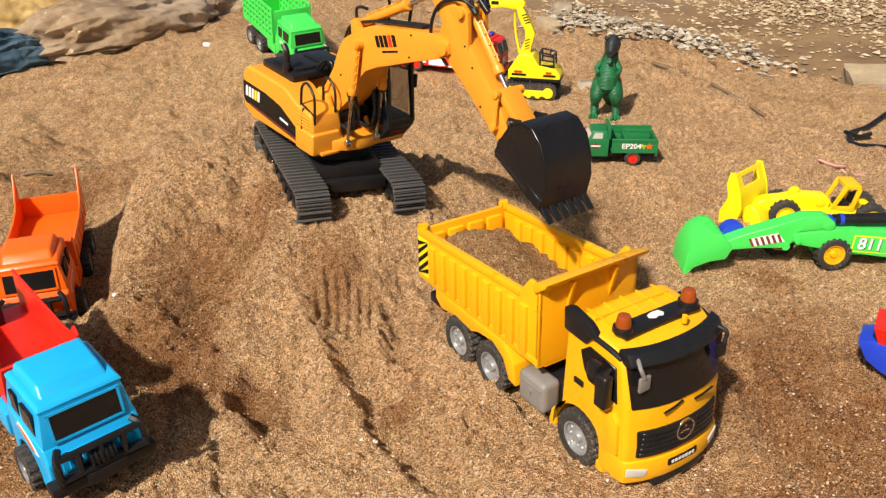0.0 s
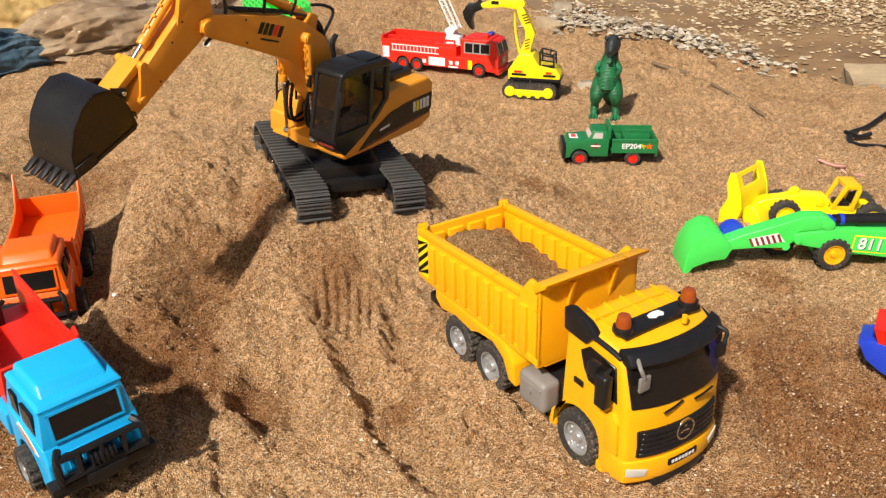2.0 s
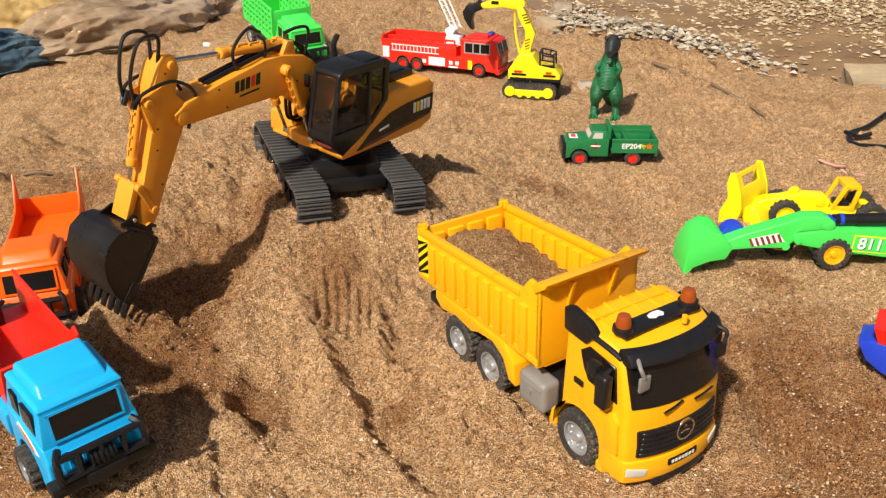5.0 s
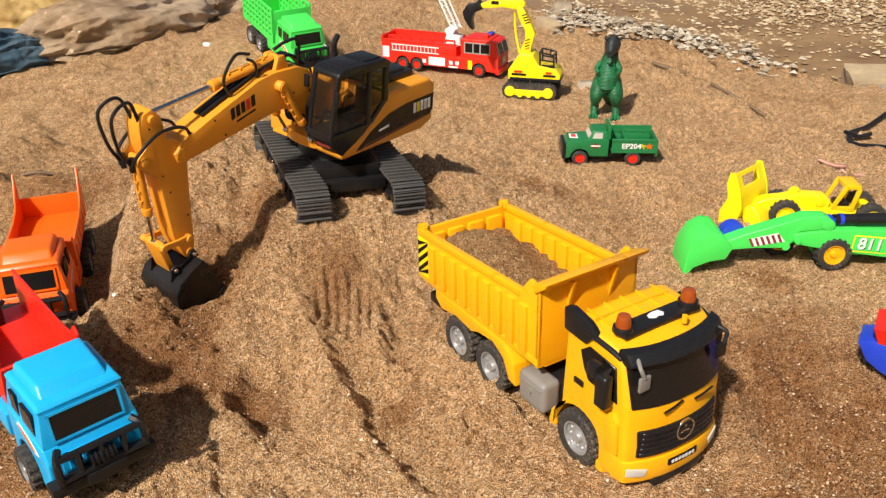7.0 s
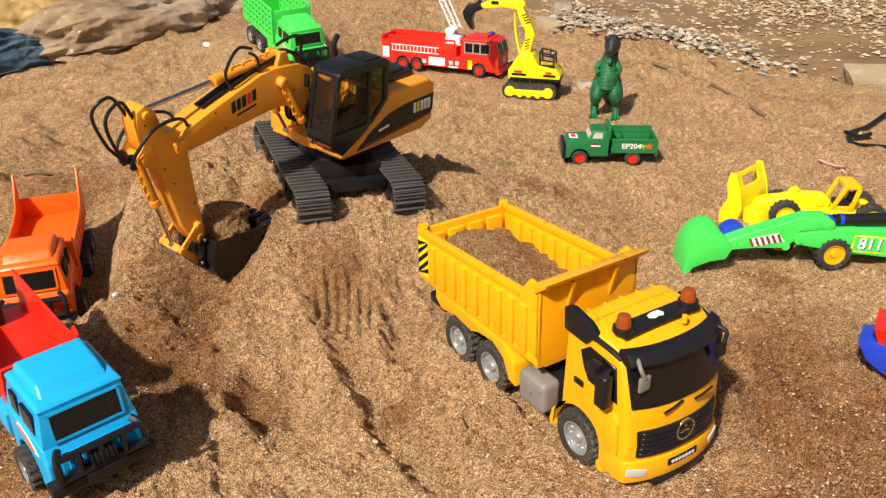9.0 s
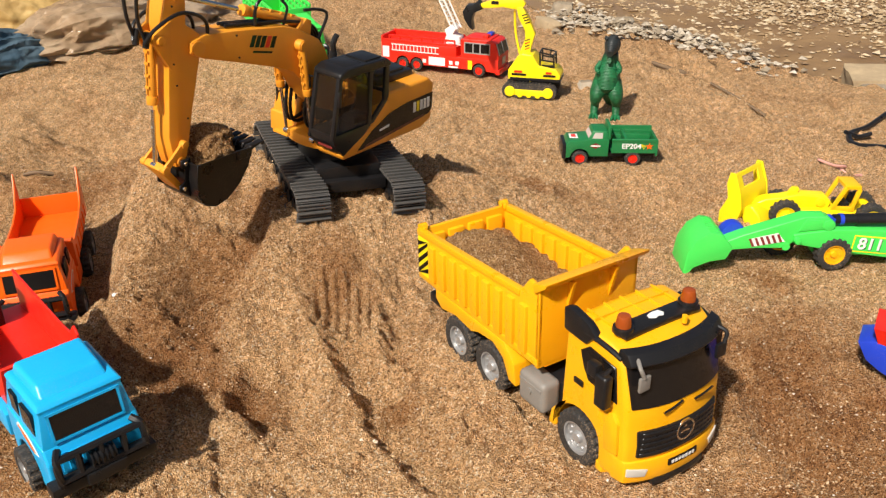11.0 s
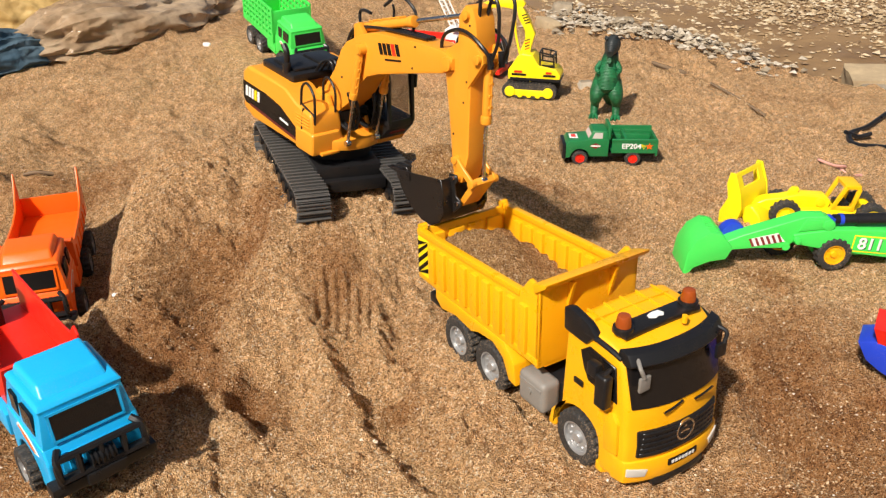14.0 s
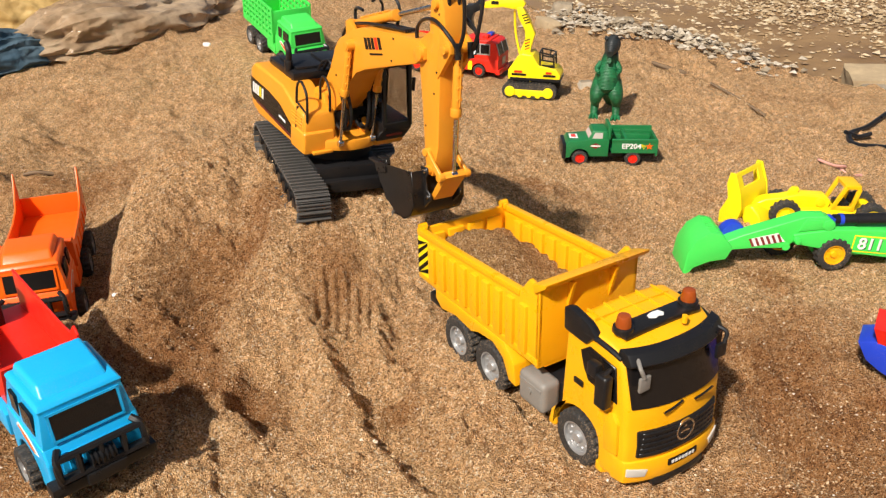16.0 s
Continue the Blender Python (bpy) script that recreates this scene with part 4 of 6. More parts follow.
    # mudguards, tank
    for sg in (-1, 1):
        y0, y1 = sorted((sg * 0.044, sg * 0.0705))
        arch = []
        for k in range(9):
            a = math.radians(200 - k * 22)
            arch.append((-0.157 + 0.0375 * math.cos(a), 0.033 + 0.0375 * math.sin(a)))
        part("mudguard", prism([(-0.275, 0.070), (-0.262, 0.060), (-0.230, 0.066), (-0.195, 0.062), (-0.180, 0.068), (-0.150, 0.071), (-0.130, 0.060), (-0.118, 0.036), (-0.104, 0.034), (-0.108, 0.062), (-0.128, 0.083), (-0.275, 0.083)], y0, y1, 0.002), TRUCKY, tk)
        part("side_tank", join(box(-0.100, -0.054, y0, y1, 0.024, 0.064, 0.008, 4), box(-0.096, -0.058, y0 - 0.0008, y1 + 0.0008, 0.052, 0.056, 0.001), rod((-0.078, sg * 0.0705, 0.046), (-0.078, sg * 0.0722, 0.046), 0.004)), GREYP, tk, "grey fuel tank")
        part("step", box(-0.30, -0.275, y0 + 0.006 * (sg < 0), y1 - 0.006 * (sg > 0), 0.052, 0.066, 0.003), BLACK, tk)
    # cab
    arc = [(0.0365 * math.cos(math.radians(a)), 0.031 + 0.0365 * math.sin(math.radians(a))) for a in range(0, 181, 15)]
    prof = [(0.072, 0.016), (0.077, 0.030), (0.078, 0.062), (0.0765, 0.082), (0.075, 0.108), (0.063, 0.152), (0.055, 0.163), (0.036, 0.170), (-0.020, 0.171), (-0.028, 0.166), (-0.029, 0.060), (-0.046, 0.040)]
    body = prism(prof + [(-0.050, 0.020), (-0.0365, 0.020)] + arc[::-1][1:-1] + [(0.0365, 0.026), (0.042, 0.016)], -0.0665, 0.0665, 0.0045, 3, angle=25)
    for v in body.verts:
        v.co.y *= 1 - 0.055 * ease((v.co.z - 0.10) / 0.08) - 0.03 * ease((v.co.x - 0.050) / 0.035)
    body = bowed(body)
    for v in body.verts:
        v.co.z -= 0.004 * (abs(v.co.y) / 0.0665) ** 2 * float(ease((v.co.z - 0.14) / 0.02))
    cab = part("cab", body, TRUCKY, tk, "golden-yellow cab with dark windscreen")
    part("windscreen", bowed(prism([(0.0764, 0.1075), (0.0640, 0.1535), (0.0590, 0.1530), (0.0710, 0.1075)], -0.0600, 0.0600)), DARKPANE, cab, "dark tinted windscreen")
    part("sun_visor", bowed(prism([(0.0635, 0.1525), (0.0715, 0.1530), (0.0735, 0.1560), (0.0670, 0.1660), (0.0560, 0.1680), (0.0540, 0.1600)], -0.0625, 0.0625, 0.0012)), BLACK, cab, "black sun visor")
    for sg in (-1, 1):
        part("roof_trim", tube([(0.000, sg * 0.0645, 0.164), (0.030, sg * 0.0635, 0.162), (0.050, sg * 0.0615, 0.157)], 0.0030, 8, 4), BLACK, cab)
        part("corner_panel", prism([(0.040, 0.046), (0.060, 0.048), (0.058, 0.086), (0.050, 0.096), (0.038, 0.090)], sg * 0.0655 - 0.003, sg * 0.0655 + 0.003, 0.002), TRUCKY, cab)
    part("wiper", join(*[tube([(0.0820, y, 0.100), (0.0816, y + 0.014, 0.1015), (0.0805, y + 0.026, 0.1040)], 0.0013, 6, 4) for y in (-0.030, 0.012)]), BLACK, cab)
    gr = [box(0.0745, 0.0790, -0.052 + 0.0005 * k, 0.052 - 0.0005 * k, 0.050 + 0.0062 * k, 0.0545 + 0.0062 * k, 0.0008, 1) for k in range(5)]
    gr.append(box(0.070, 0.0778, -0.054, 0.054, 0.048, 0.081, 0.003))
    for j in range(16):
        gr.append(box(0.0745, 0.0786, -0.049 + j * 0.0064, -0.0475 + j * 0.0064, 0.050, 0.079))
    part("grille", bowed(moved(join(*gr), Matrix.Translation((0.0018, 0, 0)))), BLACK, cab, "black slatted grille")
    hoop = [[(0.0835 + a, (0.0115 + c) * math.cos(u), 0.0695 + (0.0115 + c) * math.sin(u)) for a, c in ((0, -0.001), (0.002, -0.001), (0.002, 0.001), (0, 0.001))] for u in [math.pi * q / 12 for q in range(25)]]
    part("badge", join(loft(hoop, close=False), *[prism([(0.0024 * math.sin(u + 1.57), 0.0695 + 0.0024 * math.cos(u + 1.57)), (0.0115 * math.sin(u), 0.0695 + 0.0115 * math.cos(u)), (0.0024 * math.sin(u - 1.57), 0.0695 + 0.0024 * math.cos(u - 1.57))], 0.0832, 0.0850, axis="x") for u in (0.0, 2.094, 4.189)]), STEEL, cab, "round silver badge")
    part("bumper", bowed(join(prism([(0.060, 0.014), (0.0800, 0.018), (0.0815, 0.030), (0.0800, 0.044), (0.060, 0.046)], -0.0655, 0.0655, 0.0025), box(0.030, 0.048, -0.066, -0.048, 0.010, 0.022, 0.002), box(0.030, 0.048, 0.048, 0.066, 0.010, 0.022, 0.002))), TRUCKY, cab)
    part("air_intake", bowed(box(0.074, 0.0815, -0.036, 0.036, 0.011, 0.020, 0.002)), BLACK, cab)
    part("plate", bowed(box(0.0810, 0.0826, -0.020, 0.020, 0.032, 0.0400, 0.0005, 1)), BLACKG, cab)
    part("plate_print", bowed(join(*[box(0.0824, 0.0830, -0.016 + 0.0047 * k, -0.0130 + 0.0047 * k, 0.0342, 0.0378) for k in range(7)])), WHITE, cab)
    for sg in (-1, 1):
        part("headlight", bowed(prism([(sg * 0.046, 0.026), (sg * 0.0640, 0.028), (sg * 0.0635, 0.0375), (sg * 0.043, 0.0345)], 0.0770, 0.0825, 0.001, axis="x")), CLEARL, cab, "clear headlight")
        y = sg * 0.0645
        part("side_window", prism([(0.010, 0.110), (0.052, 0.106), (0.047, 0.146), (0.008, 0.150), (-0.004, 0.140), (0.002, 0.122)], y - 0.0012, y + 0.0012, 0.0006, 1), DARKPANE, cab)
        part("door_handle", box(-0.010, 0.004, sg * 0.0665 - 0.001, sg * 0.0665 + 0.001, 0.098, 0.105, 0.0009), BLACK, cab)
        ym = sg * 0.076
        part("wing_mirror", join(box(0.034, 0.050, ym - 0.005, ym + 0.007, 0.102, 0.140, 0.004, 3), box(0.022, 0.036, ym - 0.005, ym + 0.005, 0.132, 0.148, 0.003), rod((0.04, sg * 0.062, 0.142), (0.042, ym, 0.138), 0.0025), rod((0.04, sg * 0.062, 0.108), (0.042, ym, 0.108), 0.0025)), BLACK, cab, "black twin wing mirror")
        part("mirror_arm", join(tube([(0.060, sg * 0.052, 0.162), (0.072, sg * 0.058, 0.157), (0.074, sg * 0.054, 0.146)], 0.0022), box(0.071, 0.0745, sg * 0.052 - 0.007, sg * 0.052 + 0.007, 0.130, 0.1465, 0.0015)), GREYP if sg < 0 else BLACK, cab)
        if sg < 0:
            part("wind_deflector", prism([(-0.030, 0.152), (0.004, 0.150), (0.018, 0.166), (0.004, 0.176), (-0.022, 0.181), (-0.031, 0.178)], sg * 0.062 - 0.005, sg * 0.062 + 0.005, 0.003), BLACK, cab)
    rl = [box(-0.022, 0.018, -0.044 + j * 0.022, -0.0425 + j * 0.022, 0.1695, 0.1722) for j in range(5)]
    part("roof_rib", join(*rl, box(-0.003, -0.0015, -0.05, 0.05, 0.1695, 0.1722)), TRUCKY, cab)
    part("light_bar", join(box(0.020, 0.042, -0.050, 0.052, 0.168, 0.1755, 0.003)), BLACK, cab)
    part("sticker", prism([(0.026, -0.008), (0.031, -0.010), (0.035, -0.004), (0.033, 0.001), (0.035, 0.006), (0.031, 0.010), (0.025, 0.008), (0.024, 0.0)], 0.1754, 0.1759, axis="z"), WHITE, cab, "white heart-shaped sticker")
    part("marker_knob", rod((0.050, 0.020, 0.170), (0.050, 0.020, 0.178), 0.003), TRUCKY, cab)
    for sg in (-1, 1):
        be = part("beacon", join(rod((0.031, sg * 0.044, 0.178), (0.031, sg * 0.044, 0.191), 0.0085, 0.0065, seg=20, bev=0.002), *[box(0.0222, 0.0398, sg * 0.044 - 0.0088, sg * 0.044 + 0.0088, 0.1875 + 0.003 * k, 0.1885 + 0.003 * k, 0.002) for k in range(0)]), AMBERL, cab, "amber beacon lamp")
        part("beacon_base", rod((0.031, sg * 0.044, 0.172), (0.031, sg * 0.044, 0.179), 0.0105, seg=20, bev=0.001), BLACK, be)
    return tk


dump_truck()


# ---- three toy lorries of one make ----
def toy_lorry(name, at, cab_mat, bed_mat, label, kind):
    tk = thing(name, pose(*at), label, "toy truck", "moulded toy lorries")
    r = 0.0238
    part("chassis", join(box(-0.24, 0.055, -0.030, 0.030, 0.028, 0.045, 0.003), box(-0.20, -0.12, -0.045, 0.045, 0.018, 0.030, 0.002), box(-0.01, 0.01, -0.045, 0.045, 0.018, 0.030, 0.002)), BLACK, tk)
    wheel_set(tk, [(x, sg * 0.046, sg) for x in (0, -0.1283, -0.1914) for sg in (-1, 1)], r, 0.020, RUBBER, RIMG, 16, 6)
    arc = [(0.029 * math.cos(math.radians(a)), 0.024 + 0.029 * math.sin(math.radians(a))) for a in range(0, 181, 18)]
    low = prism([(0.058, 0.022), (0.060, 0.064), (0.052, 0.079), (-0.040, 0.080), (-0.040, 0.022), (-0.029, 0.022)] + arc[::-1][1:-1] + [(0.029, 0.022)], -0.0470, 0.0470, 0.003, 3, angle=25)
    top = loft([[(0.053, -0.046, 0.076), (0.053, 0.046, 0.076), (-0.040, 0.046, 0.076), (-0.040, -0.046, 0.076)], [(0.045, -0.040, 0.113), (0.045, 0.040, 0.113), (-0.034, 0.041, 0.113), (-0.034, -0.041, 0.113)],
                [(0.046, -0.0415, 0.116), (0.046, 0.0415, 0.116), (-0.035, 0.0425, 0.116), (-0.035, -0.0425, 0.116)], [(0.042, -0.0385, 0.120), (0.042, 0.0385, 0.120), (-0.032, 0.0385, 0.120), (-0.032, -0.0385, 0.120)]])
    roof = loft([[(0.036, -0.034, 0.118), (0.036, 0.034, 0.118), (-0.030, 0.036, 0.118), (-0.030, -0.036, 0.118)], [(0.022, -0.031, 0.130), (0.022, 0.031, 0.130), (-0.027, 0.033, 0.131), (-0.027, -0.033, 0.131)]])
    cab = part("cab", join(low, bevelled(top, 0.002), bevelled(roof, 0.004, 3)), cab_mat, tk)
    part("windscreen", prism([(0.0525, 0.084), (0.0537, 0.084), (0.0475, 0.1085), (0.0463, 0.1085)], -0.0325, 0.0325, 0.0003, 1), DARKPANE, cab)
    fr = []
    for y0, y1, za, zb in ((-0.0355, 0.0355, 0.0810, 0.0835), (-0.0355, 0.0355, 0.109, 0.1115), (-0.0355, -0.033, 0.082, 0.111), (0.033, 0.0355, 0.082, 0.111)):
        fr.append(prism([(0.0545 - (za - 0.076) * 0.22, za), (0.0555 - (za - 0.076) * 0.22, za), (0.0555 - (zb - 0.076) * 0.22, zb), (0.0545 - (zb - 0.076) * 0.22, zb)], y0, y1))
    part("window_frame", join(*fr), cab_mat, cab)
    for sg in (-1, 1):
        for x0, x1 in ((0.006, 0.036), (-0.022, -0.004)):
            part("side_window", prism([(x0, 0.085), (x1, 0.085), (x1 - 0.003, 0.107), (x0, 0.107)], sg * 0.0435 - 0.0016, sg * 0.0435 + 0.0016), DARKPANE, cab)
        part("door_decal", prism([(0.028, 0.060), (0.040, 0.064), (0.030, 0.069), (0.016, 0.075), (-0.006, 0.078), (-0.012, 0.073), (0.004, 0.066)], sg * 0.0470 - 0.0006, sg * 0.0470 + 0.0006), WHITE, cab)
        part("door_decal", prism([(0.026, 0.0615), (0.034, 0.0645), (0.026, 0.068), (0.012, 0.073), (-0.004, 0.076), (-0.008, 0.074), (0.006, 0.068)], sg * 0.0473 - 0.0006, sg * 0.0473 + 0.0006), ORANGEP, cab)
    guard = [tube([(0.062, -0.040, 0.040), (0.074, -0.042, 0.050), (0.072, -0.042, 0.074), (0.062, -0.036, 0.080)], 0.0038, 6, 4), tube([(0.062, 0.040, 0.040), (0.074, 0.042, 0.050), (0.072, 0.042, 0.074), (0.062, 0.036, 0.080)], 0.0038, 6, 4),
             tube([(0.074, -0.042, 0.052), (0.074, 0.042, 0.052)], 0.0038, 6, 1), tube([(0.071, -0.042, 0.075), (0.071, 0.042, 0.075)], 0.0038, 6, 1),
             *[tube([(0.0745, y, 0.050), (0.0715, y, 0.076)], 0.0034, 6, 1) for y in (-0.022, 0.0, 0.022)]]
    part("bull_bar", join(*guard), BLACK, tk, "black tubular bull bar")
    part("bumper", join(box(0.058, 0.075, -0.0525, 0.0525, 0.034, 0.047, 0.003), box(0.060, 0.080, -0.020, 0.020, 0.036, 0.050, 0.003)), BLACK, tk)
    drum = [[(0.070 + q * math.cos(u), y, 0.060 + q * math.sin(u)) for u in [math.pi * h / 7 for h in range(14)]] for y, q in [(-0.012 + 0.0012 * k, 0.0095 if k % 4 in (0, 1) else 0.0075) for k in range(21)]]
    part("winch", loft(drum), BLACK, tk)
    part("grille", join(box(0.0595, 0.0610, -0.034, 0.034, 0.050, 0.072, 0.0006), *[box(0.0605, 0.0622, y - 0.002, y + 0.002, 0.052, 0.070, 0.0005, 1) for y in (-0.026, -0.013, 0.013, 0.026)]), cab_mat, cab)
    if kind == "tipper":
        x0, x1, z0, z1, hw, th = -0.245, -0.046, 0.062, 0.098, 0.050, 0.003
        bed = part("dump_bed", join(box(x0, x1, -hw, hw, z0, z0 + 0.004, 0.001)), bed_mat, tk)
        for sg in (-1, 1):
            ya, yb = sorted((sg * hw, sg * (hw - th)))
            part("side_wall", join(prism([(x0, z0), (x1, z0), (x1, z1 + 0.010), (x1 - 0.008, z1 + 0.011), (x1 - 0.018, z1 - 0.002), (-0.16, z1 - 0.004), (-0.20, z1 + 0.002), (x0 + 0.012, z1 + 0.030), (x0, z1 + 0.046), (x0 - 0.002, z1 + 0.030)], ya, yb, 0.001),
                                   *[prism([(x, z0 + 0.004), (x + 0.005, z0 + 0.004), (x + 0.005, z1 - 0.010), (x, z1 - 0.010)], sg * hw - 0.0018, sg * hw + 0.0018, 0.0006, 1) for x in (-0.22, -0.19, -0.16, -0.13, -0.10, -0.07)]), bed_mat, bed)
        part("headboard", join(box(x1 - th, x1, -hw, hw, z0, z1 + 0.008, 0.001), prism([(x1 - 0.004, z1 + 0.002), (x1 + 0.010, z1 + 0.008), (x1 + 0.012, z1 + 0.012), (x1 - 0.004, z1 + 0.010)], -hw, hw, 0.001)), bed_mat, bed)
        part("tailgate", box(x0, x0 + th, -hw, hw, z0, z1 + 0.002, 0.001), bed_mat, bed)
        for ya, yb in ((-0.048, -0.030), (0.030, -(-0.048))):
            part("side_tank", box(-0.085, -0.045, ya, yb, 0.030, 0.058, 0.003), cab_mat, tk)
    elif kind == "tray":
        x0, x1, z0, z1, hw, th = -0.240, -0.062, 0.060, 0.104, 0.041, 0.003
        bed = part("dump_bed", join(box(x0, x1, -hw, hw, z0, z0 + 0.004, 0.001)), bed_mat, tk, "bright red tipping tray")
        for sg in (-1, 1):
            ya, yb = sorted((sg * hw, sg * (hw - th)))
            part("side_wall", prism([(x0, z0), (x1 - 0.002, z0), (x1 + 0.010, z1 + 0.012), (x1 + 0.002, z1 + 0.020), (x1 - 0.012, z1 + 0.004), (-0.10, z1 + 0.002), (x0, z1 + 0.008)], ya, yb, 0.001), bed_mat, bed)
        part("headboard", join(prism([(x1 - 0.003, z0), (x1, z0), (x1 + 0.012, z1 + 0.006), (x1 + 0.008, z1 + 0.007)], -hw, hw, 0.001)), bed_mat, bed)
        part("black_panel", join(box(-0.232, -0.205, -0.048, 0.010, z0 + 0.004, z0 + 0.062, 0.002), box(-0.205, -0.201, -0.044, 0.006, z0 + 0.030, z0 + 0.034)), BLACK, bed)
        for ya, yb in ((-0.048, -0.030), (0.030, -(-0.048))):
            part("side_tank", box(-0.085, -0.050, ya, yb, 0.030, 0.058, 0.003), cab_mat, tk)
    else:
        x0, x1, z0, z1, hw, th = -0.238, -0.044, 0.056, 0.148, 0.050, 0.003
        bed = part("stake_bed", join(box(x0, x1, -hw, hw, z0, z0 + 0.006, 0.001), box(x1 - th, x1, -hw, hw, z0, z1 - 0.012, 0.001), box(x0, x0 + th, -hw, hw, z0, z1, 0.001)), bed_mat, tk)
        for sg in (-1, 1):
            bits = []
            for k in range(6):
                z = z0 + 0.012 + k * (z1 - z0 - 0.020) / 5
                bits.append(box(x0, x1, sg * hw - 0.0016, sg * hw + 0.0016, z - (0.012 if k == 0 else 0.0036), z + 0.0036))
            for k in range(10):
                x = x0 + 0.003 + k * (x1 - x0 - 0.006) / 9
                bits.append(box(x - 0.0036, x + 0.0036, sg * hw - 0.0019, sg * hw + 0.0019, z0, z1 - 0.005))
            part("stake_side", join(*bits), bed_mat, bed)
        for ya, yb in ((-0.049, -0.030), (0.030, -(-0.049))):
            part("side_tank", box(-0.090, -0.040, ya, yb, 0.030, 0.058, 0.003), cab_mat, tk)
    return tk


toy_lorry("toy_lorry", BLUE, BLUEP, REDP, "sky-blue plastic toy lorry with a red tray and black bull bar", "tray")
toy_lorry("toy_lorry", ORANGE, ORANGEP, ORANGEP, "bright orange plastic toy tipper lorry with pointed bed sides", "tipper")
toy_lorry("toy_lorry", GREEN, LIMEP, LIMEP, "light green plastic toy lorry with a slatted stake bed", "stake")


# ---- fire engine ----
def fire_engine():
    x, y, yaw = 0.005, 2.372, -22.7
    fe = thing("fire_engine", pose(x, y, gz(x, y) + 0.001, 0, 0, yaw), "red plastic toy fire engine with a white ladder", "toy truck")
    r = 0.0165
    arcs = []
    for cx in (0.115, -0.066, -0.108):
        arcs.append([(cx + 0.020 * math.cos(math.radians(a)), 0.017 + 0.020 * math.sin(math.radians(a))) for a in range(0, 181, 20)])
    low = [(0.166, 0.014), (0.170, 0.030), (0.168, 0.048), (-0.172, 0.048), (-0.172, 0.014)] + arcs[2][::-1] + arcs[1][::-1] + arcs[0][::-1]
    part("body", prism(low, -0.042, 0.042, 0.002, angle=25), REDP, fe)
    part("hose_box", join(box(-0.172, 0.050, -0.042, 0.042, 0.046, 0.074, 0.002), box(-0.172, -0.166, -0.042, 0.042, 0.072, 0.088, 0.001), box(-0.172, 0.04, -0.042, -0.037, 0.074, 0.080, 0.001), box(-0.172, 0.04, 0.037, 0.042, 0.074, 0.090, 0.001)), REDP, fe)
    rails = []
    for sg in (-1, 1):
        rails.append(box(-0.150, 0.045, sg * 0.038 - 0.002, sg * 0.038 + 0.002, 0.086, 0.091))
        rails += [box(-0.150 + 0.032 * k, -0.146 + 0.032 * k, sg * 0.038 - 0.002, sg * 0.038 + 0.002, 0.073, 0.088) for k in range(7)]
    part("deck_rail", join(*rails), REDP, fe)
    cab = part("cab", join(prism([(0.062, 0.046), (0.169, 0.046), (0.170, 0.060), (0.160, 0.092), (0.150, 0.098), (0.066, 0.098), (0.062, 0.094)], -0.041, 0.041, 0.003, 3), box(0.075, 0.145, -0.034, 0.034, 0.096, 0.1015, 0.002)), REDP, fe)
    part("windscreen", prism([(0.1695, 0.062), (0.1707, 0.062), (0.1625, 0.089), (0.1613, 0.089)], -0.036, 0.036), DARKPANE, cab)
    part("window_frame", join(*[prism([(0.1702, 0.060), (0.1716, 0.060), (0.1625, 0.091), (0.1611, 0.091)], a, b) for a, b in ((-0.038, -0.0345), (-0.002, 0.002), (0.0345, 0.038))]), RIMG, cab)
    for sg in (-1, 1):
        part("side_frame", box(0.072, 0.146, sg * 0.0412 - 0.0006, sg * 0.0412 + 0.0006, 0.060, 0.090, 0.0004, 1), RIMG, cab)
        for a, b in ((0.076, 0.096), (0.100, 0.116), (0.120, 0.143)):
            part("side_window", box(a, b, sg * 0.0420 - 0.0006, sg * 0.0420 + 0.0006, 0.064, 0.087), DARKPANE, cab)
        for k, (a, b, c, d, mt) in enumerate(((-0.030, 0.018, 0.020, 0.042, WHITE), (-0.168, -0.148, 0.030, 0.060, WHITE), (0.030, 0.040, 0.026, 0.036, WHITE), (0.048, 0.058, 0.026, 0.036, WHITE), (0.028, 0.056, 0.018, 0.022, WHITE), (0.084, 0.096, 0.018, 0.042, YELLOWP), (-0.048, -0.038, 0.024, 0.034, WHITE))):
            part("decal", box(a, b, sg * 0.0422 - 0.0004, sg * 0.0422 + 0.0004, c, d), mt, fe)
        lad = [box(-0.140, 0.0, sg * 0.0432 - 0.0008, sg * 0.0432 + 0.0008, z, z + 0.0025) for z in (0.050, 0.066)] + [box(-0.138 + 0.0106 * k, -0.136 + 0.0106 * k, sg * 0.0432 - 0.0008, sg * 0.0432 + 0.0008, 0.05, 0.068) for k in range(13)]
        part("side_ladder", join(*lad), WHITE, fe)
        part("beacon", box(0.120, 0.134, sg * 0.016 - 0.012, sg * 0.016 + 0.012, 0.1015, 0.109, 0.002), NAVY if sg > 0 else REDP, cab)
    part("grille", box(0.1695, 0.1712, -0.012, 0.012, 0.032, 0.052, 0.0004, 1), RIMG, fe)
    part("bumper", box(0.162, 0.174, -0.043, 0.043, 0.010, 0.024, 0.003), REDP, fe)
    wheel_set(fe, [(cx, sg * 0.036, sg) for cx in (0.115, -0.066, -0.108) for sg in (-1, 1)], r, 0.014, RUBBER, REDP, 14, 5)
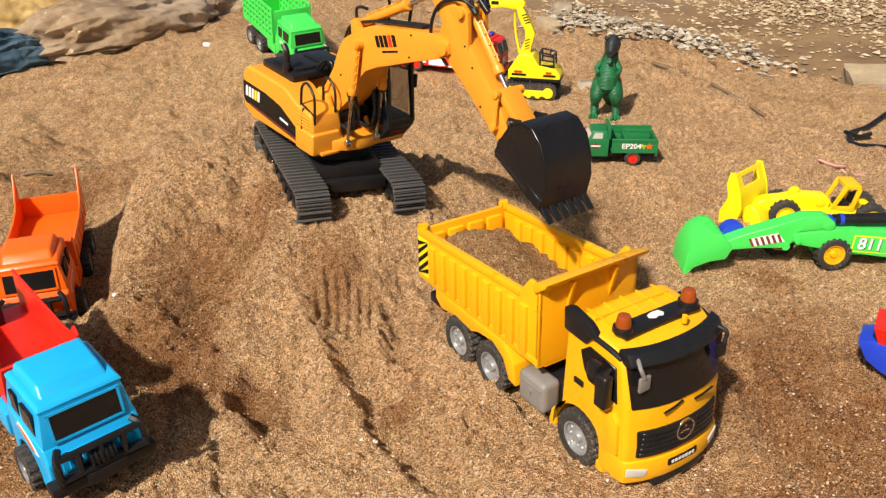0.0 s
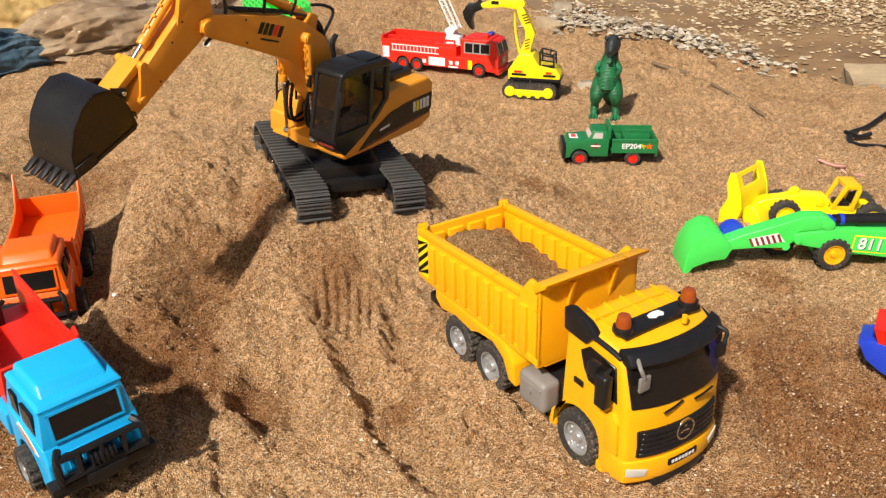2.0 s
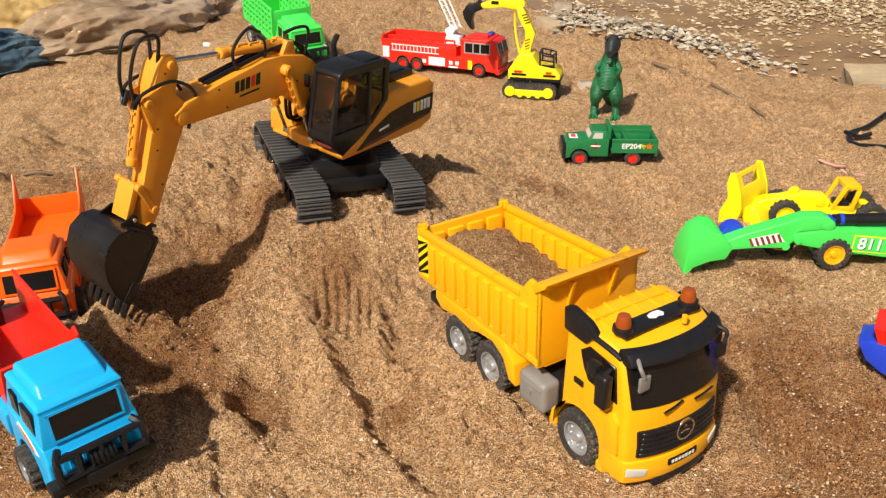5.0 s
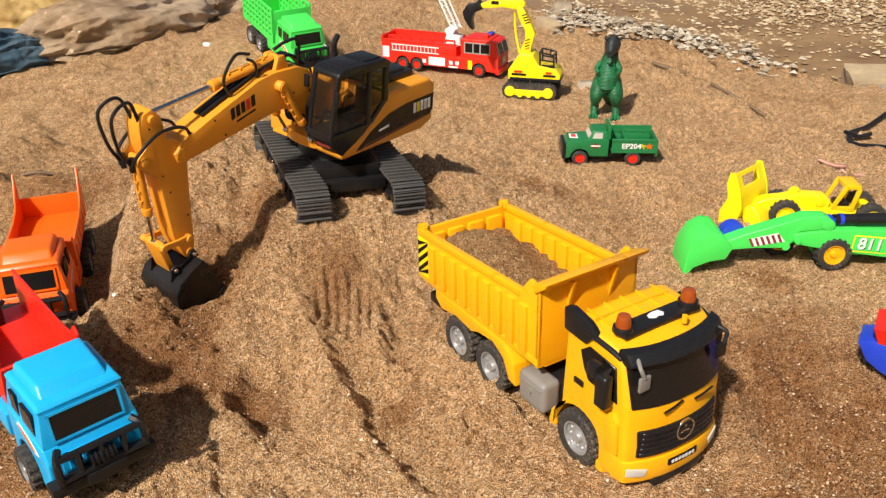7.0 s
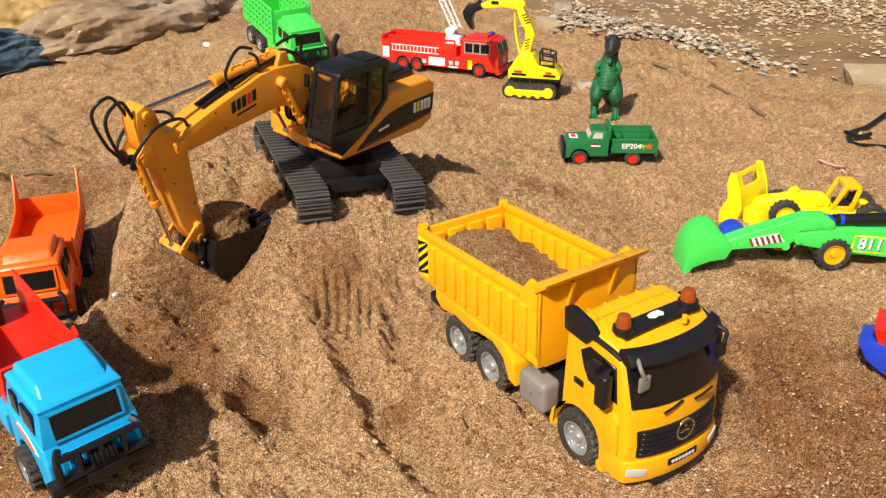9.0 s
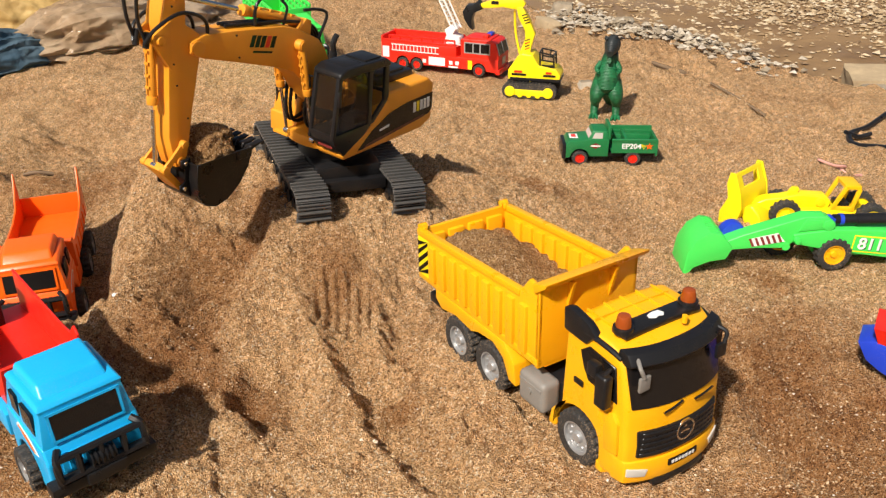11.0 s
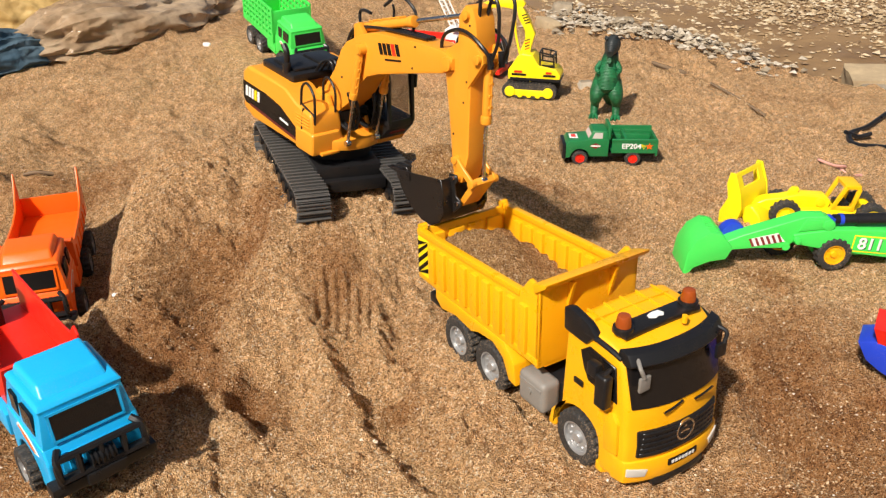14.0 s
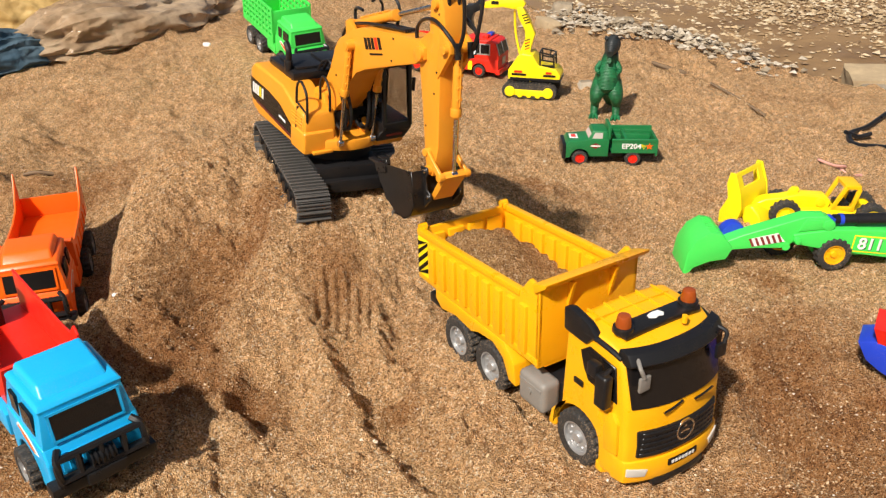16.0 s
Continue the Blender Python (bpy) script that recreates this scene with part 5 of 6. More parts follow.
    turret = part("turret", join(rod((0.030, 0, 0.072), (0.030, 0, 0.086), 0.026, 0.022, seg=20), prism([(0.004, 0.080), (0.052, 0.080), (0.048, 0.094), (0.030, 0.102), (0.040, 0.118), (0.026, 0.126), (0.006, 0.112), (0.012, 0.098)], -0.018, 0.018, 0.002)), WHITE, fe, "white ladder turret")
    lad = []
    d = Vector((-0.052, 0, 0.10)).normalized()
    o = Vector((0.030, 0, 0.108))
    for sg in (-1, 1):
        for off in (0.0, 0.014):
            p = o + Vector((d.z, 0, -d.x)) * off
            lad.append(tube([p + Vector((0, sg * 0.014, 0)), p + d * 0.17 + Vector((0, sg * 0.012, 0))], 0.0020, 6, 1))
        for k in range(11):
            a = o + d * (0.015 * k)
            lad.append(tube([a + Vector((0, sg * 0.014, 0)), a + d * 0.0075 + Vector((d.z, 0, -d.x)) * 0.014 + Vector((0, sg * 0.014, 0)), a + d * 0.015 + Vector((0, sg * 0.014, 0))], 0.0013, 5, 1))
    for k in range(12):
        a = o + d * (0.014 * k)
        lad.append(tube([a + Vector((0, -0.014, 0)), a + Vector((0, 0.014, 0))], 0.0015, 6, 1))
    part("ladder", join(*lad), WHITE, turret, "white lattice ladder")


fire_engine()


# ---- small yellow excavator ----
def mini_excavator():
    x, y = 0.222, 2.135
    me = thing("mini_excavator", pose(x, y, gz(x, y) + 0.002, 0, 0, -14), "lemon-yellow plastic toy excavator with black bucket and tracks", "toy excavator")
    for sg in (-1, 1):
        yc = sg * 0.036
        pts = [(0.050 + 0.018 * math.sin(math.radians(a)), 0.019 + 0.018 * math.cos(math.radians(a))) for a in range(0, 181, 20)] + [(-0.050 - 0.018 * math.sin(math.radians(a)), 0.019 - 0.018 * math.cos(math.radians(a))) for a in range(0, 181, 20)]
        tr = part("track", join(prism(pts, yc - 0.011, yc + 0.011, 0.001, 1, angle=60), *[box(-0.05 + 0.0083 * k - 0.002, -0.05 + 0.0083 * k + 0.002, yc - 0.0115, yc + 0.0115, 0.036, 0.0395) for k in range(13)]), RUBBER, me)
        part("track_frame", join(box(-0.046, 0.046, yc + sg * 0.006 - 0.007, yc + sg * 0.006 + 0.007, 0.008, 0.024, 0.004), *[rod((cx, yc - sg * 0.002, 0.018), (cx, yc + sg * 0.0145, 0.018), 0.013, seg=18, bev=0.001) for cx in (-0.047, 0.047)], *[rod((cx, yc, 0.011), (cx, yc + sg * 0.0135, 0.011), 0.007, seg=14) for cx in (-0.022, 0.0, 0.022)]), YELLOWP, tr)
    part("chassis", box(-0.03, 0.03, -0.03, 0.03, 0.016, 0.042, 0.003), BLACK, me)
    house = part("house", join(prism([(-0.055, 0.044), (0.072, 0.044), (0.074, 0.058), (0.062, 0.074), (0.020, 0.080), (0.004, 0.106), (-0.022, 0.108), (-0.034, 0.100), (-0.056, 0.066)], -0.034, 0.034, 0.003, 3), rod((0, 0, 0.038), (0, 0, 0.046), 0.03, seg=24)), YELLOWP, me)
    part("skirt", box(-0.050, 0.075, -0.0355, 0.0355, 0.042, 0.050, 0.002), BLACK, house)
    for k, (a, b) in enumerate(((-0.046, -0.010), (0.032, 0.062))):
        part("decal", box(a, b, -0.0352, -0.0342, 0.055, 0.060), BLACK, house)
        part("decal", box(a + 0.006, b - 0.010, -0.0354, -0.0342, 0.062, 0.067), REDP, house)
    cg = []
    for p, q in (((0.022, 0.078), (0.020, 0.112)), ((0.056, 0.076), (0.054, 0.106)), ((0.020, 0.112), (0.054, 0.106)), ((0.022, 0.094), (0.056, 0.090))):
        for yy in (-0.026, 0.020):
            cg.append(tube([(p[0], yy, p[1]), (q[0], yy, q[1])], 0.0022, 6, 1))
    cg += [tube([(a, -0.026, z), (a, 0.020, z)], 0.0022, 6, 1) for a, z in ((0.020, 0.112), (0.054, 0.106))] + [box(0.026, 0.054, -0.027, -0.023, 0.076, 0.082), tube([(0.046, -0.026, 0.106), (0.047, -0.026, 0.122)], 0.0018, 6, 1)]
    part("cage", join(*cg), BLACK, house, "black roll cage")
    b1 = part("boom", join(prism([(-0.034, 0.088), (-0.008, 0.094), (-0.004, 0.122), (0.004, 0.152), (-0.012, 0.186), (-0.030, 0.216), (-0.044, 0.214), (-0.038, 0.188), (-0.022, 0.160), (-0.020, 0.140), (-0.030, 0.112)], -0.010, 0.010, 0.002)), YELLOWP, me)
    part("dipper", prism([(-0.022, 0.222), (-0.030, 0.232), (-0.080, 0.236), (-0.132, 0.218), (-0.134, 0.208), (-0.110, 0.208), (-0.078, 0.212), (-0.034, 0.206)], -0.009, 0.009, 0.002), YELLOWP, b1)
    part("strut", join(tube([(-0.034, 0.004, 0.100), (-0.046, 0.004, 0.150), (-0.050, 0.004, 0.204)], 0.003, 7, 3)), YELLOWP, b1)
    for sg in (-1, 1):
        for k in range(4):
            part("decal", prism([(-0.030 + 0.003 * k, 0.196 - 0.006 * k), (-0.018 + 0.003 * k, 0.200 - 0.006 * k), (-0.018 + 0.003 * k, 0.197 - 0.006 * k), (-0.030 + 0.003 * k, 0.193 - 0.006 * k)], sg * 0.0102 - 0.0004, sg * 0.0102 + 0.0004), BLACK, b1)
            part("decal", prism([(-0.020, 0.136 - 0.007 * k), (-0.008, 0.141 - 0.007 * k), (-0.008, 0.138 - 0.007 * k), (-0.020, 0.133 - 0.007 * k)], sg * 0.0102 - 0.0004, sg * 0.0102 + 0.0004), REDP if k % 2 else BLACK, b1)
        part("decal", box(-0.106, -0.088, sg * 0.0092 - 0.0004, sg * 0.0092 + 0.0004, 0.218, 0.226), BLACK, b1)
    part("bucket", prism([(-0.126, 0.206), (-0.138, 0.226), (-0.150, 0.216), (-0.166, 0.214), (-0.176, 0.198), (-0.172, 0.180), (-0.158, 0.160), (-0.150, 0.154), (-0.154, 0.176), (-0.148, 0.196)], -0.016, 0.016, 0.002), BLACK, me, "black bucket")


mini_excavator()


# ---- toy dinosaur ----
def dinosaur():
    x, y = 0.374, 1.945
    bits = []

    def skin(path, radii, seg=16, flat=1.0):
        path = [Vector(p) for p in path]
        rings = []
        for i, (p, r) in enumerate(zip(path, [float(q) for q in radii])):
            d = (path[min(i + 1, len(path) - 1)] - path[max(i - 1, 0)]).normalized()
            s = d.cross(Vector((0, 1, 0.01))).normalized()
            u = s.cross(d)
            rings.append([p + r * (math.cos(2 * math.pi * k / seg) * s + flat * math.sin(2 * math.pi * k / seg) * u) for k in range(seg)])
        return loft(rings)
    body = smooth_path([(0, 0.006, 0.066), (-0.001, 0.004, 0.082), (0.000, 0, 0.108), (0.003, -0.004, 0.138), (0.006, -0.008, 0.160)], 9)
    rr = np.interp(np.linspace(0, 4, len(body)), [0, 1, 2, 3, 4], [0.022, 0.037, 0.036, 0.025, 0.019])
    rr = [r * (1 + 0.012 * math.sin(i * 2.1)) for i, r in enumerate(rr)]
    bits.append(skin(body, rr))
    head = smooth_path([(0.006, 0.004, 0.164), (0.006, -0.006, 0.176), (0.004, -0.026, 0.172), (0.002, -0.046, 0.162)], 5)
    bits.append(skin(head, np.interp(np.linspace(0, 3, len(head)), [0, 1, 2, 3], [0.015, 0.023, 0.019, 0.009])))
    jaw = smooth_path([(0.006, -0.002, 0.158), (0.003, -0.022, 0.148), (0.001, -0.042, 0.146)], 4)
    bits.append(skin(jaw, np.interp(np.linspace(0, 2, len(jaw)), [0, 1, 2], [0.013, 0.012, 0.006])))
    for sg in (-1, 1):
        leg = smooth_path([(sg * 0.016, 0.002, 0.086), (sg * 0.028, -0.006, 0.060), (sg * 0.031, 0.010, 0.034), (sg * 0.032, 0.004, 0.008)], 5)
        bits.append(skin(leg, np.interp(np.linspace(0, 3, len(leg)), [0, 1, 2, 3], [0.026, 0.021, 0.013, 0.0105])))
        for k in (-1, 0, 1):
            bits.append(skin([(sg * 0.032, 0.006, 0.006), (sg * 0.032 + k * 0.008, -0.010, 0.007), (sg * 0.032 + k * 0.013, -0.024, 0.003)], [0.007, 0.006, 0.002], 8))
        arm = smooth_path([(sg * 0.022, -0.010, 0.134), (sg * 0.033, -0.020, 0.122), (sg * 0.026, -0.036, 0.116)], 4)
        bits.append(skin(arm, np.interp(np.linspace(0, 2, len(arm)), [0, 1, 2], [0.009, 0.007, 0.004]), 10))
        bits.append(skin([(sg * 0.010, -0.012, 0.188), (sg * 0.012, -0.020, 0.192), (sg * 0.011, -0.028, 0.188)], [0.004, 0.006, 0.003], 8))
    tail = smooth_path([(0, 0.010, 0.082), (0.004, 0.050, 0.050), (0.012, 0.095, 0.020), (0.024, 0.140, 0.008)], 6)
    bits.append(skin(tail, np.interp(np.linspace(0, 3, len(tail)), [0, 1, 2, 3], [0.030, 0.021, 0.012, 0.003])))
    m, n, l, b = node_mat("dinosaur_green")
    co = n.new("ShaderNodeTexCoord")
    sep = n.new("ShaderNodeSeparateXYZ")
    l.new(co.outputs["Object"], sep.inputs[0])
    l.new(blend(n, l, tone(n, l, sep.outputs[2], [(0.146, (0, 0, 0)), (0.158, (1, 1, 1))]), tone(n, l, noise_tex(n, l, 60, 4), [(0.3, (0.006, 0.085, 0.028)), (0.7, (0.010, 0.155, 0.052))]), (0.018, 0.022, 0.022)), b.inputs["Base Color"])
    b.inputs["Roughness"].default_value = 0.48
    wv = n.new("ShaderNodeTexWave")
    wv.bands_direction, wv.inputs["Scale"].default_value, wv.inputs["Distortion"].default_value = "Z", 95.0, 1.5
    l.new(co.outputs["Object"], wv.inputs["Vector"])
    bp = n.new("ShaderNodeBump")
    bp.inputs["Strength"].default_value, bp.inputs["Distance"].default_value = 0.6, 0.0012
    l.new(wv.outputs["Fac"], bp.inputs["Height"]), l.new(bp.outputs[0], b.inputs["Normal"])
    ob = new("dinosaur", mesh_of("dinosaur", join(*bits), m))
    ob.matrix_basis = pose(x, y, -0.002, 0, 0, -12) @ Matrix.Diagonal((0.78, 0.85, 0.98, 1))
    tagged(ob, "dark green toy dinosaur with a blackish head standing on sand", "toy dinosaur")


dinosaur()


# ---- small army lorry ----
def army_lorry():
    x, y = 0.272, 1.660
    ar = thing("army_lorry", pose(x, y, 0.0015, 0, 0, 178.5), "dark green plastic toy army lorry with red wheel rims", "toy truck")
    r = 0.0165
    hood = prism([(0.030, 0.016), (0.032, 0.046), (0.026, 0.056), (-0.014, 0.060), (-0.018, 0.062), (-0.060, 0.062), (-0.060, 0.020), (-0.022, 0.020)] + [(0.020 * math.cos(math.radians(a)), 0.017 + 0.021 * math.sin(math.radians(a))) for a in range(160, -1, -20)], -0.034, 0.034, 0.0025, angle=25)
    top = loft([[(-0.016, -0.032, 0.060), (-0.016, 0.032, 0.060), (-0.058, 0.032, 0.060), (-0.058, -0.032, 0.060)], [(-0.026, -0.027, 0.080), (-0.026, 0.027, 0.080), (-0.056, 0.028, 0.080), (-0.056, -0.028, 0.080)]])
    cab = part("cab", join(hood, bevelled(top, 0.002), box(-0.064, -0.057, -0.030, 0.030, 0.060, 0.092, 0.002)), DGREEN, ar)
    part("bumper", box(0.030, 0.038, -0.036, 0.036, 0.014, 0.050, 0.003), BLACK, ar)
    part("hood_decal", prism([(0.004, -0.012), (0.022, -0.012), (0.022, 0.016), (0.004, 0.016)], 0.0585, 0.0600, axis="z"), WHITE, cab)
    part("hood_decal", prism([(0.008, -0.009), (0.018, -0.006), (0.018, 0.010), (0.008, 0.012)], 0.0597, 0.0604, axis="z"), REDP, cab)
    for sg in (-1, 1):
        part("side_window", prism([(-0.024, 0.063), (-0.046, 0.063), (-0.046, 0.076), (-0.030, 0.076)], sg * 0.0305 - 0.0012, sg * 0.0305 + 0.0012), CLEARL, cab)
        part("door_decal", prism([(-0.020, 0.046), (-0.032, 0.053), (-0.044, 0.046), (-0.032, 0.039)], sg * 0.0342 - 0.0004, sg * 0.0342 + 0.0004), SEATR, cab)
        part("door_decal", box(-0.042, -0.022, sg * 0.0345 - 0.0004, sg * 0.0345 + 0.0004, 0.0445, 0.0475), WHITE, cab)
    part("windscreen", prism([(-0.0165, 0.063), (-0.0180, 0.063), (-0.0270, 0.078), (-0.0255, 0.078)], -0.026, 0.026), CLEARL, cab)
    part("chassis", box(-0.160, 0.02, -0.020, 0.020, 0.016, 0.026, 0.002), BLACK, ar)
    bed = part("truck_bed", join(box(-0.160, -0.066, -0.037, 0.037, 0.030, 0.036, 0.001)), DGREEN, ar)
    for sg in (-1, 1):
        part("side_wall", join(box(-0.160, -0.066, sg * 0.036 - 0.0018, sg * 0.036 + 0.0018, 0.030, 0.062 if sg > 0 else 0.074, 0.0008, 1), box(-0.161, -0.065, sg * 0.0365 - 0.003, sg * 0.0365 + 0.003, 0.058, 0.064, 0.0008, 1)), DGREEN, bed)
    part("tailgate", box(-0.163, -0.159, -0.038, 0.038, 0.024, 0.062, 0.001), DGREEN, bed)
    part("bench", join(box(-0.155, -0.072, -0.034, -0.020, 0.036, 0.056, 0.001), box(-0.098, -0.092, -0.034, 0.034, 0.036, 0.066, 0.001)), DGREEN, bed)
    words("EP204", 0.0165, WHITE, bed, Matrix.Translation((-0.107, 0.0388, 0.047)) @ Matrix.Rotation(math.pi, 4, "Z") @ Matrix.Rotation(math.pi / 2, 4, "X"))
    star = [((0.0085 if k % 2 == 0 else 0.0035) * math.sin(k * math.pi / 5) - 0.1445, 0.047 + (0.0085 if k % 2 == 0 else 0.0035) * math.cos(k * math.pi / 5)) for k in range(10)]
    part("star", prism(star, 0.0376, 0.0388), ORANGEP, bed, "orange star print")
    for k in range(3):
        part("flame_print", prism([(-0.126 - 0.003 * k, 0.052 - 0.005 * k), (-0.138, 0.049 - 0.001 * k), (-0.126 - 0.003 * k, 0.0495 - 0.005 * k)], 0.0376, 0.0384), YELLOWP, bed)
    wheel_set(ar, [(cx, sg * 0.031, sg) for cx in (0, -0.112) for sg in (-1, 1)], r, 0.014, RUBBER, REDP, 14, 5)
    ar.scale = (0.93, 0.86, 0.86)


army_lorry()


# ---- green digger arm toy and yellow loader behind it ----
def green_digger():
    x, y = 0.590, 1.193
    g = thing("green_digger", pose(x, y, gz(x, y) + 0.001, 0, 0, 180), "light green plastic toy digger with its bucket lowered on sand", "toy excavator")
    # x forward points to the bucket
    bk = [(0.160, 0.044), (0.178, 0.066), (0.196, 0.070), (0.214, 0.058), (0.226, 0.036), (0.230, 0.004), (0.226, -0.004), (0.214, 0.012), (0.192, 0.022), (0.168, 0.026)]
    b = part("bucket", join(prism(bk, -0.034, 0.034, 0.002), *[prism([(0.166, 0.046), (0.170, 0.058), (0.190, 0.074), (0.198, 0.072)], yy - 0.002, yy + 0.002, 0.0006, 1) for k, yy in enumerate((-0.018, -0.006, 0.006, 0.018))]), LIMEP, g, "green bucket")
    st = [(0.166, 0.030), (0.168, 0.044), (0.140, 0.056), (0.092, 0.072), (0.050, 0.086), (0.020, 0.086), (0.006, 0.076), (0.010, 0.062), (0.040, 0.056), (0.066, 0.042), (0.070, 0.034), (0.082, 0.034), (0.120, 0.034)]
    s = part("stick", join(prism(st, -0.013, 0.013, 0.003, 3), rod((0.015, -0.016, 0.073), (0.015, 0.016, 0.073), 0.009, bev=0.001), rod((0.074, -0.016, 0.038), (0.074, 0.016, 0.038), 0.006), rod((0.164, -0.018, 0.038), (0.164, 0.018, 0.038), 0.008, bev=0.001), prism([(0.060, 0.062), (0.020, 0.066), (0.022, 0.082), (0.050, 0.084)], -0.015, 0.015, 0.003)), LIMEP, g)
    for sg in (-1, 1):
        part("stripe_panel", prism([(0.076, 0.046), (0.125, 0.037), (0.130, 0.050), (0.088, 0.060)], sg * 0.0132 - 0.0003, sg * 0.0132 + 0.0003), WHITE, s)
        for k in range(6):
            xx = 0.080 + 0.0082 * k
            zz = 0.0455 - 0.0015 * k
            part("stripe", prism([(xx, zz), (xx + 0.0038, zz - 0.0007), (xx + 0.0100, zz + 0.0120), (xx + 0.0062, zz + 0.0127)], sg * 0.0135 - 0.0003, sg * 0.0135 + 0.0003), SEATR, s)
    bm = part("boom", join(prism([(0.066, 0.058), (0.062, 0.042), (0.020, 0.034), (-0.120, 0.014), (-0.20, 0.010), (-0.20, 0.062), (-0.030, 0.066), (0.010, 0.066)], -0.020, 0.016, 0.003, 3), rod((0.060, -0.024, 0.050), (0.060, 0.024, 0.050), 0.005, bev=0.001)), LIMEP, g)
    number = part("number_panel", prism([(-0.080, 0.026), (-0.024, 0.031), (-0.026, 0.058), (-0.082, 0.053)], 0.0158, 0.0164), YELLOWP, bm, "yellow-edged number panel")
    part("panel_field", prism([(-0.078, 0.028), (-0.026, 0.033), (-0.028, 0.056), (-0.080, 0.051)], 0.0160, 0.0167), LIMEP, number)
    words("811", 0.026, BLACK, number, Matrix.Translation((-0.0535, 0.0168, 0.0408)) @ Matrix.Rotation(math.pi, 4, "Z") @ Matrix.Rotation(math.pi / 2, 4, "X") @ Matrix.Rotation(radians(-5), 4, "Z"), "lettering_shadow")
    words("811", 0.026, WHITE, bm, Matrix.Translation((-0.052, 0.0173, 0.042)) @ Matrix.Rotation(math.pi, 4, "Z") @ Matrix.Rotation(math.pi / 2, 4, "X") @ Matrix.Rotation(radians(-5), 4, "Z"))
    part("ram", join(rod((0.004, 0, 0.076), (-0.20, 0, 0.080), 0.0085, seg=16), rod((-0.030, 0, 0.0765), (-0.20, 0, 0.080), 0.0095, seg=16)), BLACK, g, "black hydraulic ram")
    part("ram_pin", join(rod((0.008, -0.008, 0.076), (0.008, 0.008, 0.076), 0.006), rod((-0.004, 0, 0.0765), (-0.010, 0, 0.0765), 0.0092)), NAVY, g)
    part("bucket_pin", join(rod((0.146, -0.030, 0.046), (0.146, -0.010, 0.046), 0.019, seg=22, bev=0.002)), NAVY, g, "blue plastic pin")
    wheel_set(g, [(0.0, 0.010, 1), (0.0, -0.075, -1), (0.065, -0.040, 1)], 0.026, 0.020, RUBBER, TRUCKY, 18, 5)
    part("chassis", box(-0.20, 0.02, -0.07, -0.004, 0.014, 0.040, 0.004), LIMEP, g)


